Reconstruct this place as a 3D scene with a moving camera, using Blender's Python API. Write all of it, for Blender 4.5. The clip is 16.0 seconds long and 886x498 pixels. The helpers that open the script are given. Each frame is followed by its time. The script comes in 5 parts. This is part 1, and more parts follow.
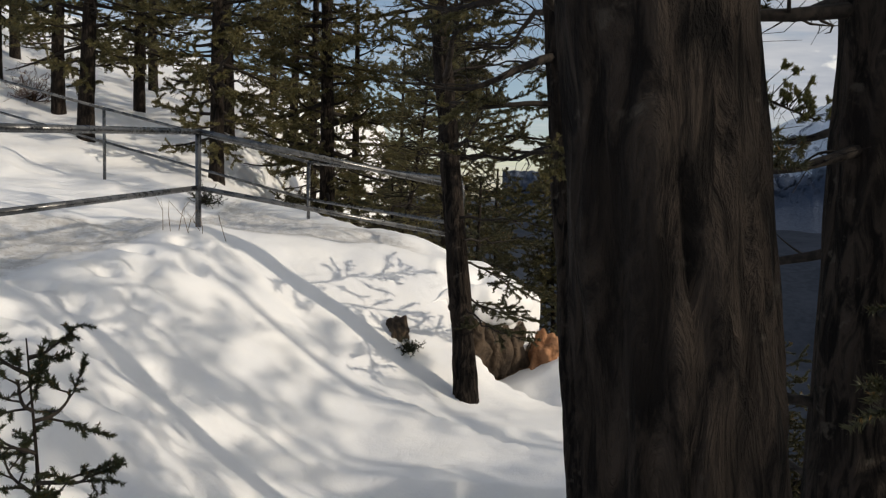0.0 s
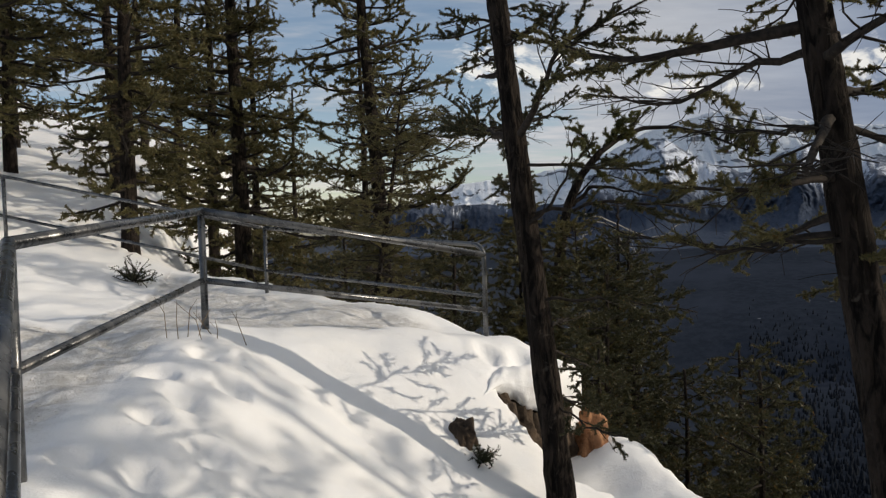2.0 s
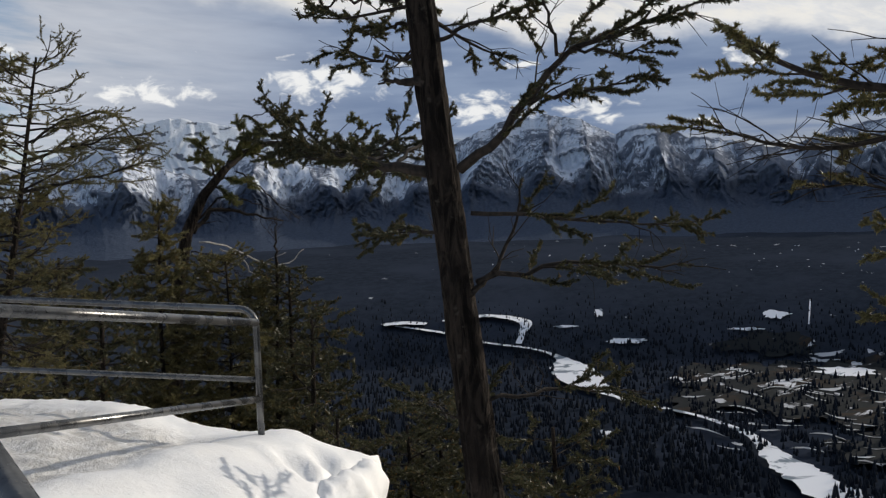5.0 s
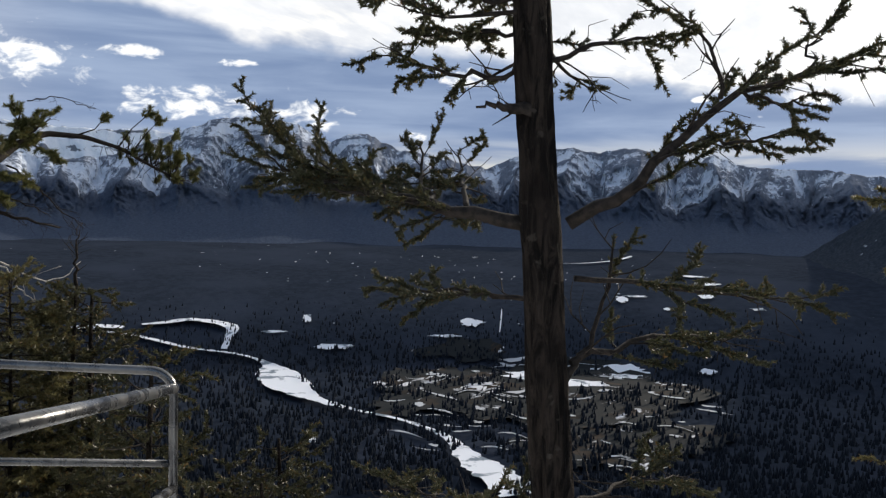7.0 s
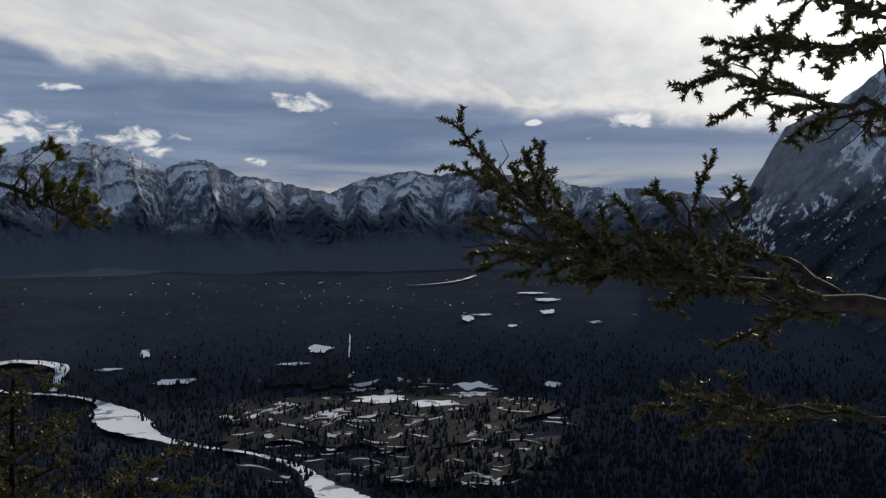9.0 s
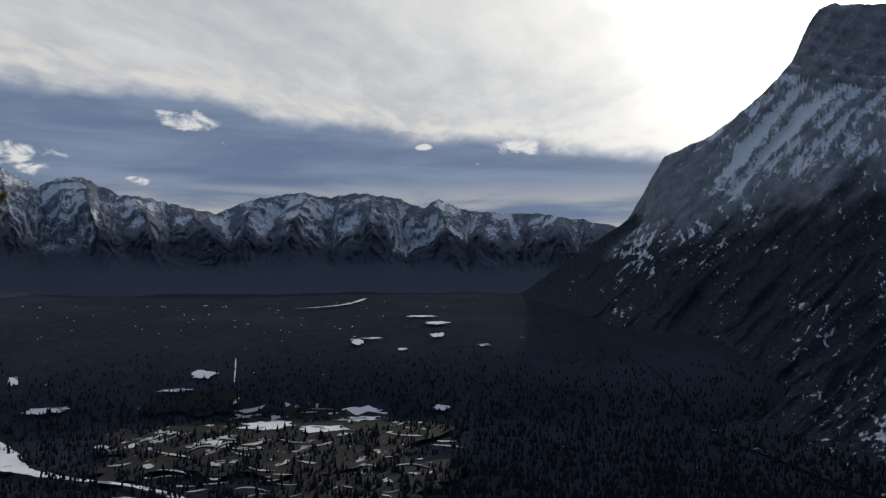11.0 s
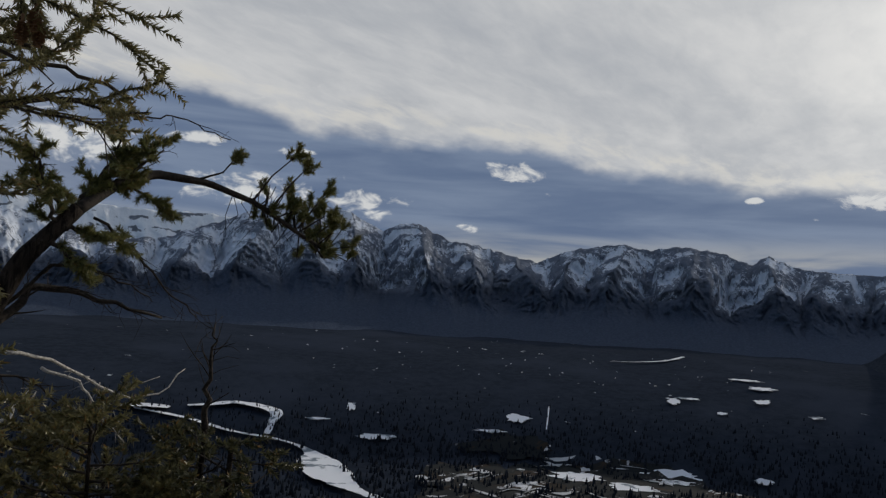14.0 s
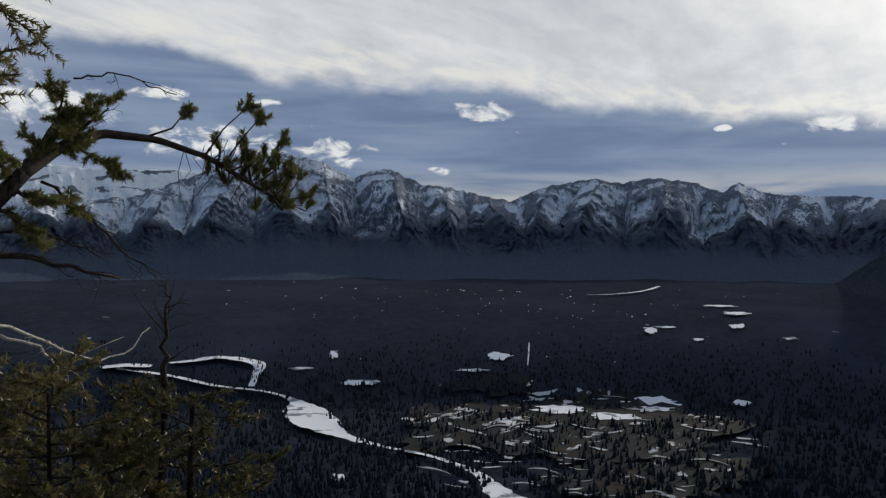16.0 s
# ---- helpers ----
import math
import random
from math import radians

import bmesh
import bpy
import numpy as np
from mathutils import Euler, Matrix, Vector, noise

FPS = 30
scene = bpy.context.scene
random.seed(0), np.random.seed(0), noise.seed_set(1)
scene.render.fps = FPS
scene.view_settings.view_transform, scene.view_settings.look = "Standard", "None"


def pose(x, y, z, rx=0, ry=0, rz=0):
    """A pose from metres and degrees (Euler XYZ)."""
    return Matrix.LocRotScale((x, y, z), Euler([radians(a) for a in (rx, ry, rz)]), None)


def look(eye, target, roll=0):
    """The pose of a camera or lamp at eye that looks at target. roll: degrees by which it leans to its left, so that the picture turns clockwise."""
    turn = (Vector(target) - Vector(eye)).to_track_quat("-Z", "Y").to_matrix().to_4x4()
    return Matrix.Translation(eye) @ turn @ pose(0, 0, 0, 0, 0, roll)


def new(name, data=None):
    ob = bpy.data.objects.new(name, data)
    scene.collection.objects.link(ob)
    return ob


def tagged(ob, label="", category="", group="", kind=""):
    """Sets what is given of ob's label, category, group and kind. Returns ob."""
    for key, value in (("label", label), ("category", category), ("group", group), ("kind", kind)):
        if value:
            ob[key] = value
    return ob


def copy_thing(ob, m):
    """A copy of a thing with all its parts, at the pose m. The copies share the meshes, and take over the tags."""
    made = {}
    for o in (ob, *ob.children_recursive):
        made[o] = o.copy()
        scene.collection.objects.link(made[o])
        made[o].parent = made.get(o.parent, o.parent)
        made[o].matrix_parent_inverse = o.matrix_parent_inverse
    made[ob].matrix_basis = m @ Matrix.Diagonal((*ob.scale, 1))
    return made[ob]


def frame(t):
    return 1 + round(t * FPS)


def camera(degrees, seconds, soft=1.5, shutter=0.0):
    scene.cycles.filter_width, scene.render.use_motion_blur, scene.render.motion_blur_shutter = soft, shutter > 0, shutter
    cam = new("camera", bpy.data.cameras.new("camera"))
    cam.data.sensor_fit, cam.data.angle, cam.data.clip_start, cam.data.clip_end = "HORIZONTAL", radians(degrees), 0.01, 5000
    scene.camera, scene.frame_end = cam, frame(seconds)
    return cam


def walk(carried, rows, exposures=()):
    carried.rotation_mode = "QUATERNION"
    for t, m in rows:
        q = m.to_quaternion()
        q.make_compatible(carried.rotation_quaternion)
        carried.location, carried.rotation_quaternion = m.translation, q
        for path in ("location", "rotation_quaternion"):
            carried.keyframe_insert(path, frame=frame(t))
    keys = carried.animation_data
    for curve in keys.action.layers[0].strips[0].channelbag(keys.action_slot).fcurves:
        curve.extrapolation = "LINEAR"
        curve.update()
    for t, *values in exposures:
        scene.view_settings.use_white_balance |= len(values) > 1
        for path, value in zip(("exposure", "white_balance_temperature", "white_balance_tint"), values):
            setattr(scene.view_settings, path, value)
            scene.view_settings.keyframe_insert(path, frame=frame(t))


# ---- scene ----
cam = camera(55.1, 16.0, soft=1.3)
PATH = [
    (0, pose(0.000, 0.000, -0.000, 85.62, -1.22, -0.00)),
    (0.5, pose(-0.433, 0.293, 0.054, 86.29, -1.69, -2.00)),
    (1, pose(-0.867, 0.654, 0.201, 86.34, -0.46, 0.67)),
    (1.5, pose(-1.337, 0.982, 0.290, 87.87, -0.41, -4.87)),
    (2, pose(-1.717, 1.443, 0.336, 87.97, 1.84, -10.19)),
    (2.5, pose(-2.117, 1.868, 0.359, 86.89, 1.91, -13.21)),
    (3, pose(-2.506, 2.335, 0.434, 86.20, 0.14, -17.30)),
    (3.5, pose(-2.794, 2.895, 0.544, 84.95, 0.07, -19.25)),
    (4, pose(-3.048, 3.463, 0.590, 87.33, -1.50, -26.77)),
    (4.5, pose(-3.201, 4.024, 0.584, 88.65, -0.47, -36.50)),
    (4.7, pose(-3.219, 4.243, 0.674, 88.01, 0.88, -40.19)),
    (6.8, pose(-3.441, 6.391, 0.938, 87.53, -0.41, -65.30)),
    (7, pose(-3.434, 6.580, 1.001, 87.31, -1.22, -64.74)),
    (7.5, pose(-3.362, 7.086, 1.048, 86.93, -1.47, -63.22)),
    (8, pose(-3.268, 7.638, 1.089, 88.27, -0.80, -65.54)),
    (8.5, pose(-3.162, 8.086, 1.230, 88.78, 0.14, -71.32)),
    (11, pose(-0.629, 10.483, 0.957, 90.50, -0.01, -82.64)),
    (11.5, pose(-0.481, 10.641, 0.947, 91.15, -0.37, -86.57)),
    (12, pose(-0.530, 10.651, 0.968, 92.37, -1.33, -86.55)),
    (12.5, pose(-0.660, 10.605, 1.029, 93.66, -1.48, -81.52)),
    (13, pose(-0.682, 10.486, 0.969, 93.78, -2.34, -71.79)),
    (13.5, pose(-0.618, 10.547, 0.948, 93.73, -4.50, -67.83)),
    (14, pose(-0.559, 10.588, 0.956, 93.33, -3.39, -61.49)),
    (14.5, pose(-0.580, 10.508, 0.952, 92.73, -1.03, -53.03)),
    (15, pose(-0.568, 10.499, 0.955, 91.90, -0.20, -52.46)),
    (15.5, pose(-0.501, 10.533, 0.973, 90.75, -0.10, -57.37)),
    (16, pose(-0.500, 10.442, 0.961, 89.56, -0.13, -63.13)),
]
EXPOSURES = [(0.0, -0.15, 6850, 10), (1.5, -0.2, 6850, 10), (3.5, -0.05, 6650, 10), (4.7, -0.1, 6550, 10), (7.0, 0.36, 6500, 10), (8.0, 0.08, 6500, 10), (8.7, -0.25, 6500, 10), (11.0, -0.38, 6500, 10),
             (12.0, -0.52, 6550, 10), (12.5, -0.88, 6550, 10), (13.0, -1.0, 6550, 10), (13.5, -0.85, 6500, 10), (14.5, -0.18, 6450, 9), (15.0, 0.12, 6450, 9), (16.0, -0.25, 6450, 9)]
walk(cam, PATH, EXPOSURES)

# ---- light: low winter sun over the shoulder of the mountain, broken cloud ----
SUN_AZ, SUN_EL = 105.4, 17.2
SUN_DIR = Vector((math.sin(radians(SUN_AZ)) * math.cos(radians(SUN_EL)), math.cos(radians(SUN_AZ)) * math.cos(radians(SUN_EL)), math.sin(radians(SUN_EL))))
sun_data = bpy.data.lights.new("sun", "SUN")
sun_data.energy, sun_data.angle, sun_data.color = 3.1, radians(0.9), (1.0, 0.90, 0.76)
sun = new("sun", sun_data)
sun.matrix_world = look(SUN_DIR * 60, (0, 0, 0))


class Nodes:
    """A short hand for node trees."""

    def __init__(self, tree):
        self.tree = tree
        tree.nodes.clear()

    def add(self, kind, sets=None, **inputs):
        node = self.tree.nodes.new(kind)
        for key, value in (sets or {}).items():
            setattr(node, key, value)
        for key, value in inputs.items():
            self.put(node, key.replace("_", " "), value)
        return node

    def put(self, node, key, value):
        slot = node.inputs[int(key)] if key.isdigit() else node.inputs[key]
        if isinstance(value, bpy.types.NodeSocket):
            self.tree.links.new(value, slot)
        else:
            slot.default_value = value

    def math(self, op, a, b=0.0, c=0.0, clamp=False):
        node = self.tree.nodes.new("ShaderNodeMath")
        node.operation, node.use_clamp = op, clamp
        for i, v in enumerate((a, b, c)):
            self.put(node, str(i), v)
        return node.outputs[0]

    def step(self, x, lo, hi, out_lo=0.0, out_hi=1.0):
        node = self.tree.nodes.new("ShaderNodeMapRange")
        node.interpolation_type = "SMOOTHSTEP"
        for i, v in enumerate((x, lo, hi, out_lo, out_hi)):
            self.put(node, str(i), v)
        return node.outputs[0]

    def mix(self, f, a, b, mode="MIX"):
        node = self.tree.nodes.new("ShaderNodeMix")
        node.data_type, node.blend_type = "RGBA", mode
        self.put(node, "0", f)
        self.put(node, "6", a if isinstance(a, bpy.types.NodeSocket) else (*a, 1))
        self.put(node, "7", b if isinstance(b, bpy.types.NodeSocket) else (*b, 1))
        return node.outputs[2]

    def noise(self, vec, scale, detail=4.0, rough=0.55, warp=0.0):
        node = self.add("ShaderNodeTexNoise", Vector=vec, Scale=scale, Detail=detail, Roughness=rough, Distortion=warp)
        return node.outputs["Fac"]

    def combine(self, x, y, z):
        return self.add("ShaderNodeCombineXYZ", X=x, Y=y, Z=z).outputs[0]

    def stretch(self, vec, sx, sy, sz):
        return self.add("ShaderNodeMapping", Vector=vec, Scale=(sx, sy, sz)).outputs[0]


# bearing, height and half widths of the small bright clouds, in degrees
CLOUD_PUFFS = [(66.0, 8.7, 3.0, 1.0), (62.8, 4.8, 1.1, 0.4), (55.5, 5.9, 4.5, 1.3), (48.0, 6.4, 6.0, 1.5), (81.3, 7.3, 0.8, 0.3), (88.5, 7.3, 4.0, 0.8), (44.6, 9.4, 2.6, 0.6), (38.0, 8.6, 5.5, 2.2), (51.0, 9.1, 2.0, 0.4), (27.0, 8.0, 5.0, 1.2), (15.0, 10.0, 6.0, 2.2)]


def build_sky():
    world = bpy.data.worlds.new("sky")
    scene.world = world
    world.use_nodes = True
    n = Nodes(world.node_tree)
    d = n.add("ShaderNodeTexCoord").outputs["Generated"]
    sep = n.add("ShaderNodeSeparateXYZ", Vector=d)
    x, y, z = sep.outputs
    az = n.math("MULTIPLY", n.math("ARCTAN2", x, y), 180 / math.pi)
    el = n.math("MULTIPLY", n.math("ARCSINE", z), 180 / math.pi)
    sky = n.add("ShaderNodeTexSky", dict(sky_type="NISHITA", sun_disc=False, sun_elevation=radians(SUN_EL), sun_rotation=radians(SUN_AZ), altitude=1600.0))
    clear = n.mix(1.0, sky.outputs[0], (0.15, 0.15, 0.15), "MULTIPLY")
    # high cloud sheet on a flat plane overhead
    h = n.math("ADD", n.math("MAXIMUM", z, 0.0), 0.09)
    plane = n.combine(n.math("DIVIDE", x, h), n.math("DIVIDE", y, h), 0.0)
    streak = n.noise(n.stretch(plane, 0.7, 1.2, 1), 0.9, 6, 0.55, 0.7)
    fine = n.noise(n.stretch(plane, 1.0, 2.2, 1), 3.5, 5, 0.6, 0.3)
    tone = n.math("ADD", n.math("MULTIPLY", streak, 0.7), n.math("MULTIPLY", fine, 0.3))
    sheet = n.mix(n.step(tone, 0.30, 0.70), (0.56, 0.59, 0.64), (0.90, 0.90, 0.90))
    open_sky = n.step(az, 6.0, 44.0, 0.26, -0.35)
    cover = n.step(n.math("SUBTRACT", tone, open_sky), 0.2, 0.46)
    high = n.mix(cover, clear, sheet)
    # the grey-blue bank along the valley
    aze = n.math("MINIMUM", n.math("MAXIMUM", az, -40.0), 130.0)
    wob = n.noise(n.combine(n.math("MULTIPLY", az, 0.09), n.math("MULTIPLY", el, 0.16), 3.0), 1.4, 5, 0.55)
    edge = n.math("ADD", n.math("MULTIPLY_ADD", aze, -0.102, 16.6), n.math("MULTIPLY_ADD", wob, 4.4, -2.0))
    bank = n.step(n.math("SUBTRACT", el, edge), -0.9, 0.5, 1.0, 0.0)
    bank = n.math("MULTIPLY", bank, n.step(az, 18.0, 44.0, 0.35, 1.0))
    bvec = n.combine(n.math("MULTIPLY", az, 0.035), n.math("MULTIPLY", el, 0.25), 0.0)
    btone = n.noise(bvec, 2.2, 5, 0.55, 0.3)
    low = n.mix(n.step(btone, 0.3, 0.7), (0.165, 0.232, 0.375), (0.27, 0.345, 0.49))
    low = n.mix(n.math("MULTIPLY", n.step(el, 1.5, 5.5, 1.0, 0.0), n.step(btone, 0.35, 0.62)), low, (0.72, 0.68, 0.58))
    col = n.mix(bank, high, low)
    # bright torn edge and small white puffs
    rim = n.math("MULTIPLY", n.step(n.math("ABSOLUTE", n.math("SUBTRACT", el, n.math("ADD", edge, 0.75))), 0.0, 1.3, 1.0, 0.0), n.step(fine, 0.42, 0.62))
    col = n.mix(n.math("MULTIPLY", rim, 0.6), col, (0.9, 0.87, 0.8))
    tear = n.noise(n.combine(n.math("MULTIPLY", az, 0.55), n.math("MULTIPLY", el, 1.0), 7.0), 1.0, 6, 0.62, 0.4)
    puffs = 0.0
    for pa, pe, wa, we in CLOUD_PUFFS:
        da = n.math("DIVIDE", n.math("SUBTRACT", az, pa), wa)
        de = n.math("DIVIDE", n.math("SUBTRACT", el, pe), we)
        near = n.math("SUBTRACT", 1.0, n.math("ADD", n.math("MULTIPLY", da, da), n.math("MULTIPLY", de, de)))
        puffs = n.math("MAXIMUM", puffs, near)
    puffs = n.step(n.math("ADD", puffs, n.math("MULTIPLY_ADD", tear, 3.2, -1.80)), 0.35, 1.0)
    col = n.mix(n.math("MULTIPLY", puffs, 0.85), col, (1.0, 1.0, 0.98))
    # glare of the veiled sun
    dot = n.add("ShaderNodeVectorMath", dict(operation="DOT_PRODUCT"))
    n.put(dot, "0", d)
    n.put(dot, "1", tuple(SUN_DIR))
    g = n.math("MAXIMUM", dot.outputs["Value"], 0.0)
    halo = n.math("ADD", n.math("MULTIPLY", n.math("POWER", g, 110.0), 2.4), n.math("MULTIPLY", n.math("POWER", g, 16.0), 0.38))
    halo = n.math("MULTIPLY", halo, n.math("SUBTRACT", 1.0, n.math("MULTIPLY", bank, 0.75)))
    glow = n.tree.nodes.new("ShaderNodeVectorMath")
    glow.operation = "SCALE"
    n.put(glow, "0", (1.0, 0.95, 0.84))
    n.put(glow, "Scale", halo)
    col = n.mix(1.0, col, glow.outputs[0], "ADD")
    ground = n.step(el, -1.2, -0.2)
    col = n.mix(ground, (0.05, 0.06, 0.08), col)
    bg = n.add("ShaderNodeBackground", Color=col, Strength=1.0)
    n.add("ShaderNodeOutputWorld", Surface=bg.outputs[0])


build_sky()


# ---- materials ----
def material(name, paint):
    m = bpy.data.materials.new(name)
    m.use_nodes = True
    n = Nodes(m.node_tree)
    shader = paint(n)
    n.add("ShaderNodeOutputMaterial", Surface=shader)
    return m


def principled(n, color, rough=0.7, metal=0.0, bump=None, depth=0.02, spec=0.5):
    node = n.add("ShaderNodeBsdfPrincipled", Roughness=rough, Metallic=metal)
    n.put(node, "Base Color", color if isinstance(color, bpy.types.NodeSocket) else (*color, 1))
    n.put(node, "Specular IOR Level", spec)
    if bump is not None:
        b = n.add("ShaderNodeBump", Strength=1.0, Distance=depth, Height=bump)
        n.put(node, "Normal", b.outputs[0])
    return node.outputs[0]


def obj(n):
    return n.add("ShaderNodeTexCoord").outputs["Object"]


def paint_ground(n):
    p = obj(n)
    trod = n.add("ShaderNodeAttribute", dict(attribute_name="trodden")).outputs["Fac"]
    soil = n.add("ShaderNodeAttribute", dict(attribute_name="soil")).outputs["Fac"]
    big, mid, fine = n.noise(p, 1.3, 4), n.noise(p, 9, 5), n.noise(p, 60, 4, 0.65)
    clean = n.mix(n.step(big, 0.3, 0.7), (0.80, 0.815, 0.84), (0.90, 0.90, 0.895))
    dirty = n.mix(n.step(mid, 0.35, 0.7), (0.55, 0.535, 0.51), (0.82, 0.815, 0.81))
    dirty = n.mix(n.step(fine, 0.60, 0.68), dirty, (0.30, 0.26, 0.21))
    snow = n.mix(trod, clean, dirty)
    earth = n.mix(n.step(mid, 0.35, 0.65), (0.055, 0.038, 0.026), (0.19, 0.12, 0.07))
    earth = n.mix(n.step(fine, 0.55, 0.7), earth, (0.09, 0.085, 0.04))
    soft = n.math("MULTIPLY", soil, n.math("MULTIPLY_ADD", mid, 1.2, 0.4))
    col = n.mix(n.step(soft, 0.30, 0.42), snow, earth)
    height = n.math("ADD", n.math("MULTIPLY", mid, n.math("MULTIPLY_ADD", trod, 0.8, 0.25)), n.math("MULTIPLY", fine, n.math("MULTIPLY_ADD", trod, 0.45, 0.10)))
    return principled(n, col, 0.6, bump=height, depth=0.035, spec=0.25)


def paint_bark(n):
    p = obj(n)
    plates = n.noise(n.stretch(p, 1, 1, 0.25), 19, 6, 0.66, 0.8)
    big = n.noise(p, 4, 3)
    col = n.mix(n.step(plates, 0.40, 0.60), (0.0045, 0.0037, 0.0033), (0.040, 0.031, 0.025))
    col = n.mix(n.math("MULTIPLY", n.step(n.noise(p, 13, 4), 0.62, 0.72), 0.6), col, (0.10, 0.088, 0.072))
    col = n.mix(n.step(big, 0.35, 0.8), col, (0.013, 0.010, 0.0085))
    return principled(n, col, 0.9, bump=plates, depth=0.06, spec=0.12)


def paint_twig(n):
    p = obj(n)
    v = n.noise(p, 30, 4)
    col = n.mix(n.step(v, 0.35, 0.65), (0.013, 0.0105, 0.009), (0.034, 0.027, 0.022))
    return principled(n, col, 0.85, bump=v, depth=0.006, spec=0.2)


def paint_dead(n):
    p = obj(n)
    v = n.noise(n.stretch(p, 1, 1, 1), 45, 4)
    return principled(n, n.mix(n.step(v, 0.35, 0.65), (0.20, 0.185, 0.17), (0.47, 0.45, 0.42)), 0.8, bump=v, depth=0.004)


def paint_needle(dark, light, thin=0.38):
    def paint(n):
        r = n.add("ShaderNodeNewGeometry").outputs["Random Per Island"]
        patch = n.noise(obj(n), 2.2, 3)
        f = n.math("ADD", n.math("MULTIPLY", r, 0.6), n.math("MULTIPLY", n.step(patch, 0.3, 0.7), 0.4))
        col = n.mix(f, dark, light)
        col = n.mix(n.step(r, 0.94, 0.96), col, (0.16, 0.095, 0.03))
        base = principled(n, col, 0.45, spec=0.35)
        through_light = n.add("ShaderNodeBsdfTranslucent", Color=col)
        return n.add("ShaderNodeMixShader", **{"0": thin, "1": base, "2": through_light.outputs[0]}).outputs[0]
    return paint


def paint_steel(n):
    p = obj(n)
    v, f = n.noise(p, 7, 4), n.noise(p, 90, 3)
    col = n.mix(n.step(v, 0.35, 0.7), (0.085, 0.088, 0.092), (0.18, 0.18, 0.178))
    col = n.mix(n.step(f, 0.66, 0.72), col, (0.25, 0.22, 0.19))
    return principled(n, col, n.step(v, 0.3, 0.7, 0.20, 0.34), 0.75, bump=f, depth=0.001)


def paint_rock(warm):
    def paint(n):
        p = obj(n)
        a, b = n.noise(p, 3.2, 6, 0.62, 0.4), n.noise(p, 22, 5, 0.65)
        # brown pair darkened: the shade under the snow lip is in the colour
        cols = ((0.15, 0.065, 0.03), (0.45, 0.235, 0.125)) if warm else ((0.025, 0.020, 0.016), (0.105, 0.075, 0.052))
        col = n.mix(n.step(a, 0.34, 0.66), *cols)
        col = n.mix(n.step(b, 0.6, 0.75), col, (0.05, 0.05, 0.035))
        return principled(n, col, 0.9, bump=n.math("ADD", a, n.math("MULTIPLY", b, 0.35)), depth=0.06, spec=0.2)
    return paint


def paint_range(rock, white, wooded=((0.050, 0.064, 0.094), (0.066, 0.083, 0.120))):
    """Snow in the gullies of a rock mountain, forest on its foot; the wooded blue is painted haze."""
    def paint(n):
        p = obj(n)
        lie = n.add("ShaderNodeAttribute", dict(attribute_name="snow")).outputs["Fac"]
        wood = n.add("ShaderNodeAttribute", dict(attribute_name="woods")).outputs["Fac"]
        fine, grain = n.noise(p, 0.03, 6, 0.68, 0.5), n.noise(p, 0.11, 5, 0.7)
        chute = n.noise(n.stretch(p, 1, 1, 0.35), 0.055, 6, 0.72, 0.9)
        bed = n.noise(n.stretch(p, 0.0016, 0.0016, 0.06), 1.0, 5, 0.62, 0.6)
        ragged = n.math("ADD", lie, n.math("ADD", n.math("MULTIPLY_ADD", chute, 2.1, -1.06), n.math("MULTIPLY_ADD", grain, 0.6, -0.30)))
        snow = n.step(ragged, 0.0, 0.30)
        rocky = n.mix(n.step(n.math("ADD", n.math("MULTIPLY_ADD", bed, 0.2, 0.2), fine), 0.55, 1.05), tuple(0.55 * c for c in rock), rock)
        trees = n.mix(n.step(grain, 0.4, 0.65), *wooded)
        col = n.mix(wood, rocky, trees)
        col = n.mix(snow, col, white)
        return principled(n, col, 0.95, bump=n.math("ADD", fine, n.math("MULTIPLY", grain, 0.4)), depth=8.0, spec=0.0)
    return paint


def paint_valley(n):
    p = obj(n)
    a, b, c = n.noise(p, 0.004, 5), n.noise(p, 0.05, 5, 0.7), n.noise(p, 0.012, 6, 0.7, 0.6)
    # forest kept blue-black: the cloud shade over the valley is in these colours
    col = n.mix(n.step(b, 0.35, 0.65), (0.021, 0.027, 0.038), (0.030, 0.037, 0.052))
    # bluer patches put some haze into the colour
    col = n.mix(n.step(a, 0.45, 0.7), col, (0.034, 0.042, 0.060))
    spot = n.noise(n.stretch(p, 1, 1, 1), 0.035, 3, 0.5)
    col = n.mix(n.math("MULTIPLY", n.step(spot, 0.72, 0.75), n.step(c, 0.5, 0.6)), col, (0.55, 0.57, 0.6))
    return principled(n, col, 0.95, bump=b, depth=1.0, spec=0.0)


def paint_spires(n):
    p = obj(n)
    r = n.add("ShaderNodeNewGeometry").outputs["Random Per Island"]
    # spires darkened to carry the valley's shade in their colour
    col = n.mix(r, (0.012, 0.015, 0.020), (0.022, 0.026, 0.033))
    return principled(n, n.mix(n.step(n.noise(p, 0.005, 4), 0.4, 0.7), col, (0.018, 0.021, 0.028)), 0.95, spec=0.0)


def paint_meadow(n):
    p = obj(n)
    warp = n.noise(p, 0.012, 4, 0.6, 0.6)
    lines = n.noise(n.stretch(p, 0.010, 0.030, 0.01), 1.0, 5, 0.6, 1.2)
    col = n.mix(n.step(warp, 0.35, 0.65), (0.018, 0.016, 0.014), (0.040, 0.030, 0.023))
    col = n.mix(n.step(lines, 0.575, 0.61), col, (0.62, 0.63, 0.66))
    col = n.mix(n.step(n.noise(p, 0.017, 5, 0.65, 0.5), 0.38, 0.47), col, (0.018, 0.021, 0.023))
    return principled(n, col, 0.9, spec=0.05)


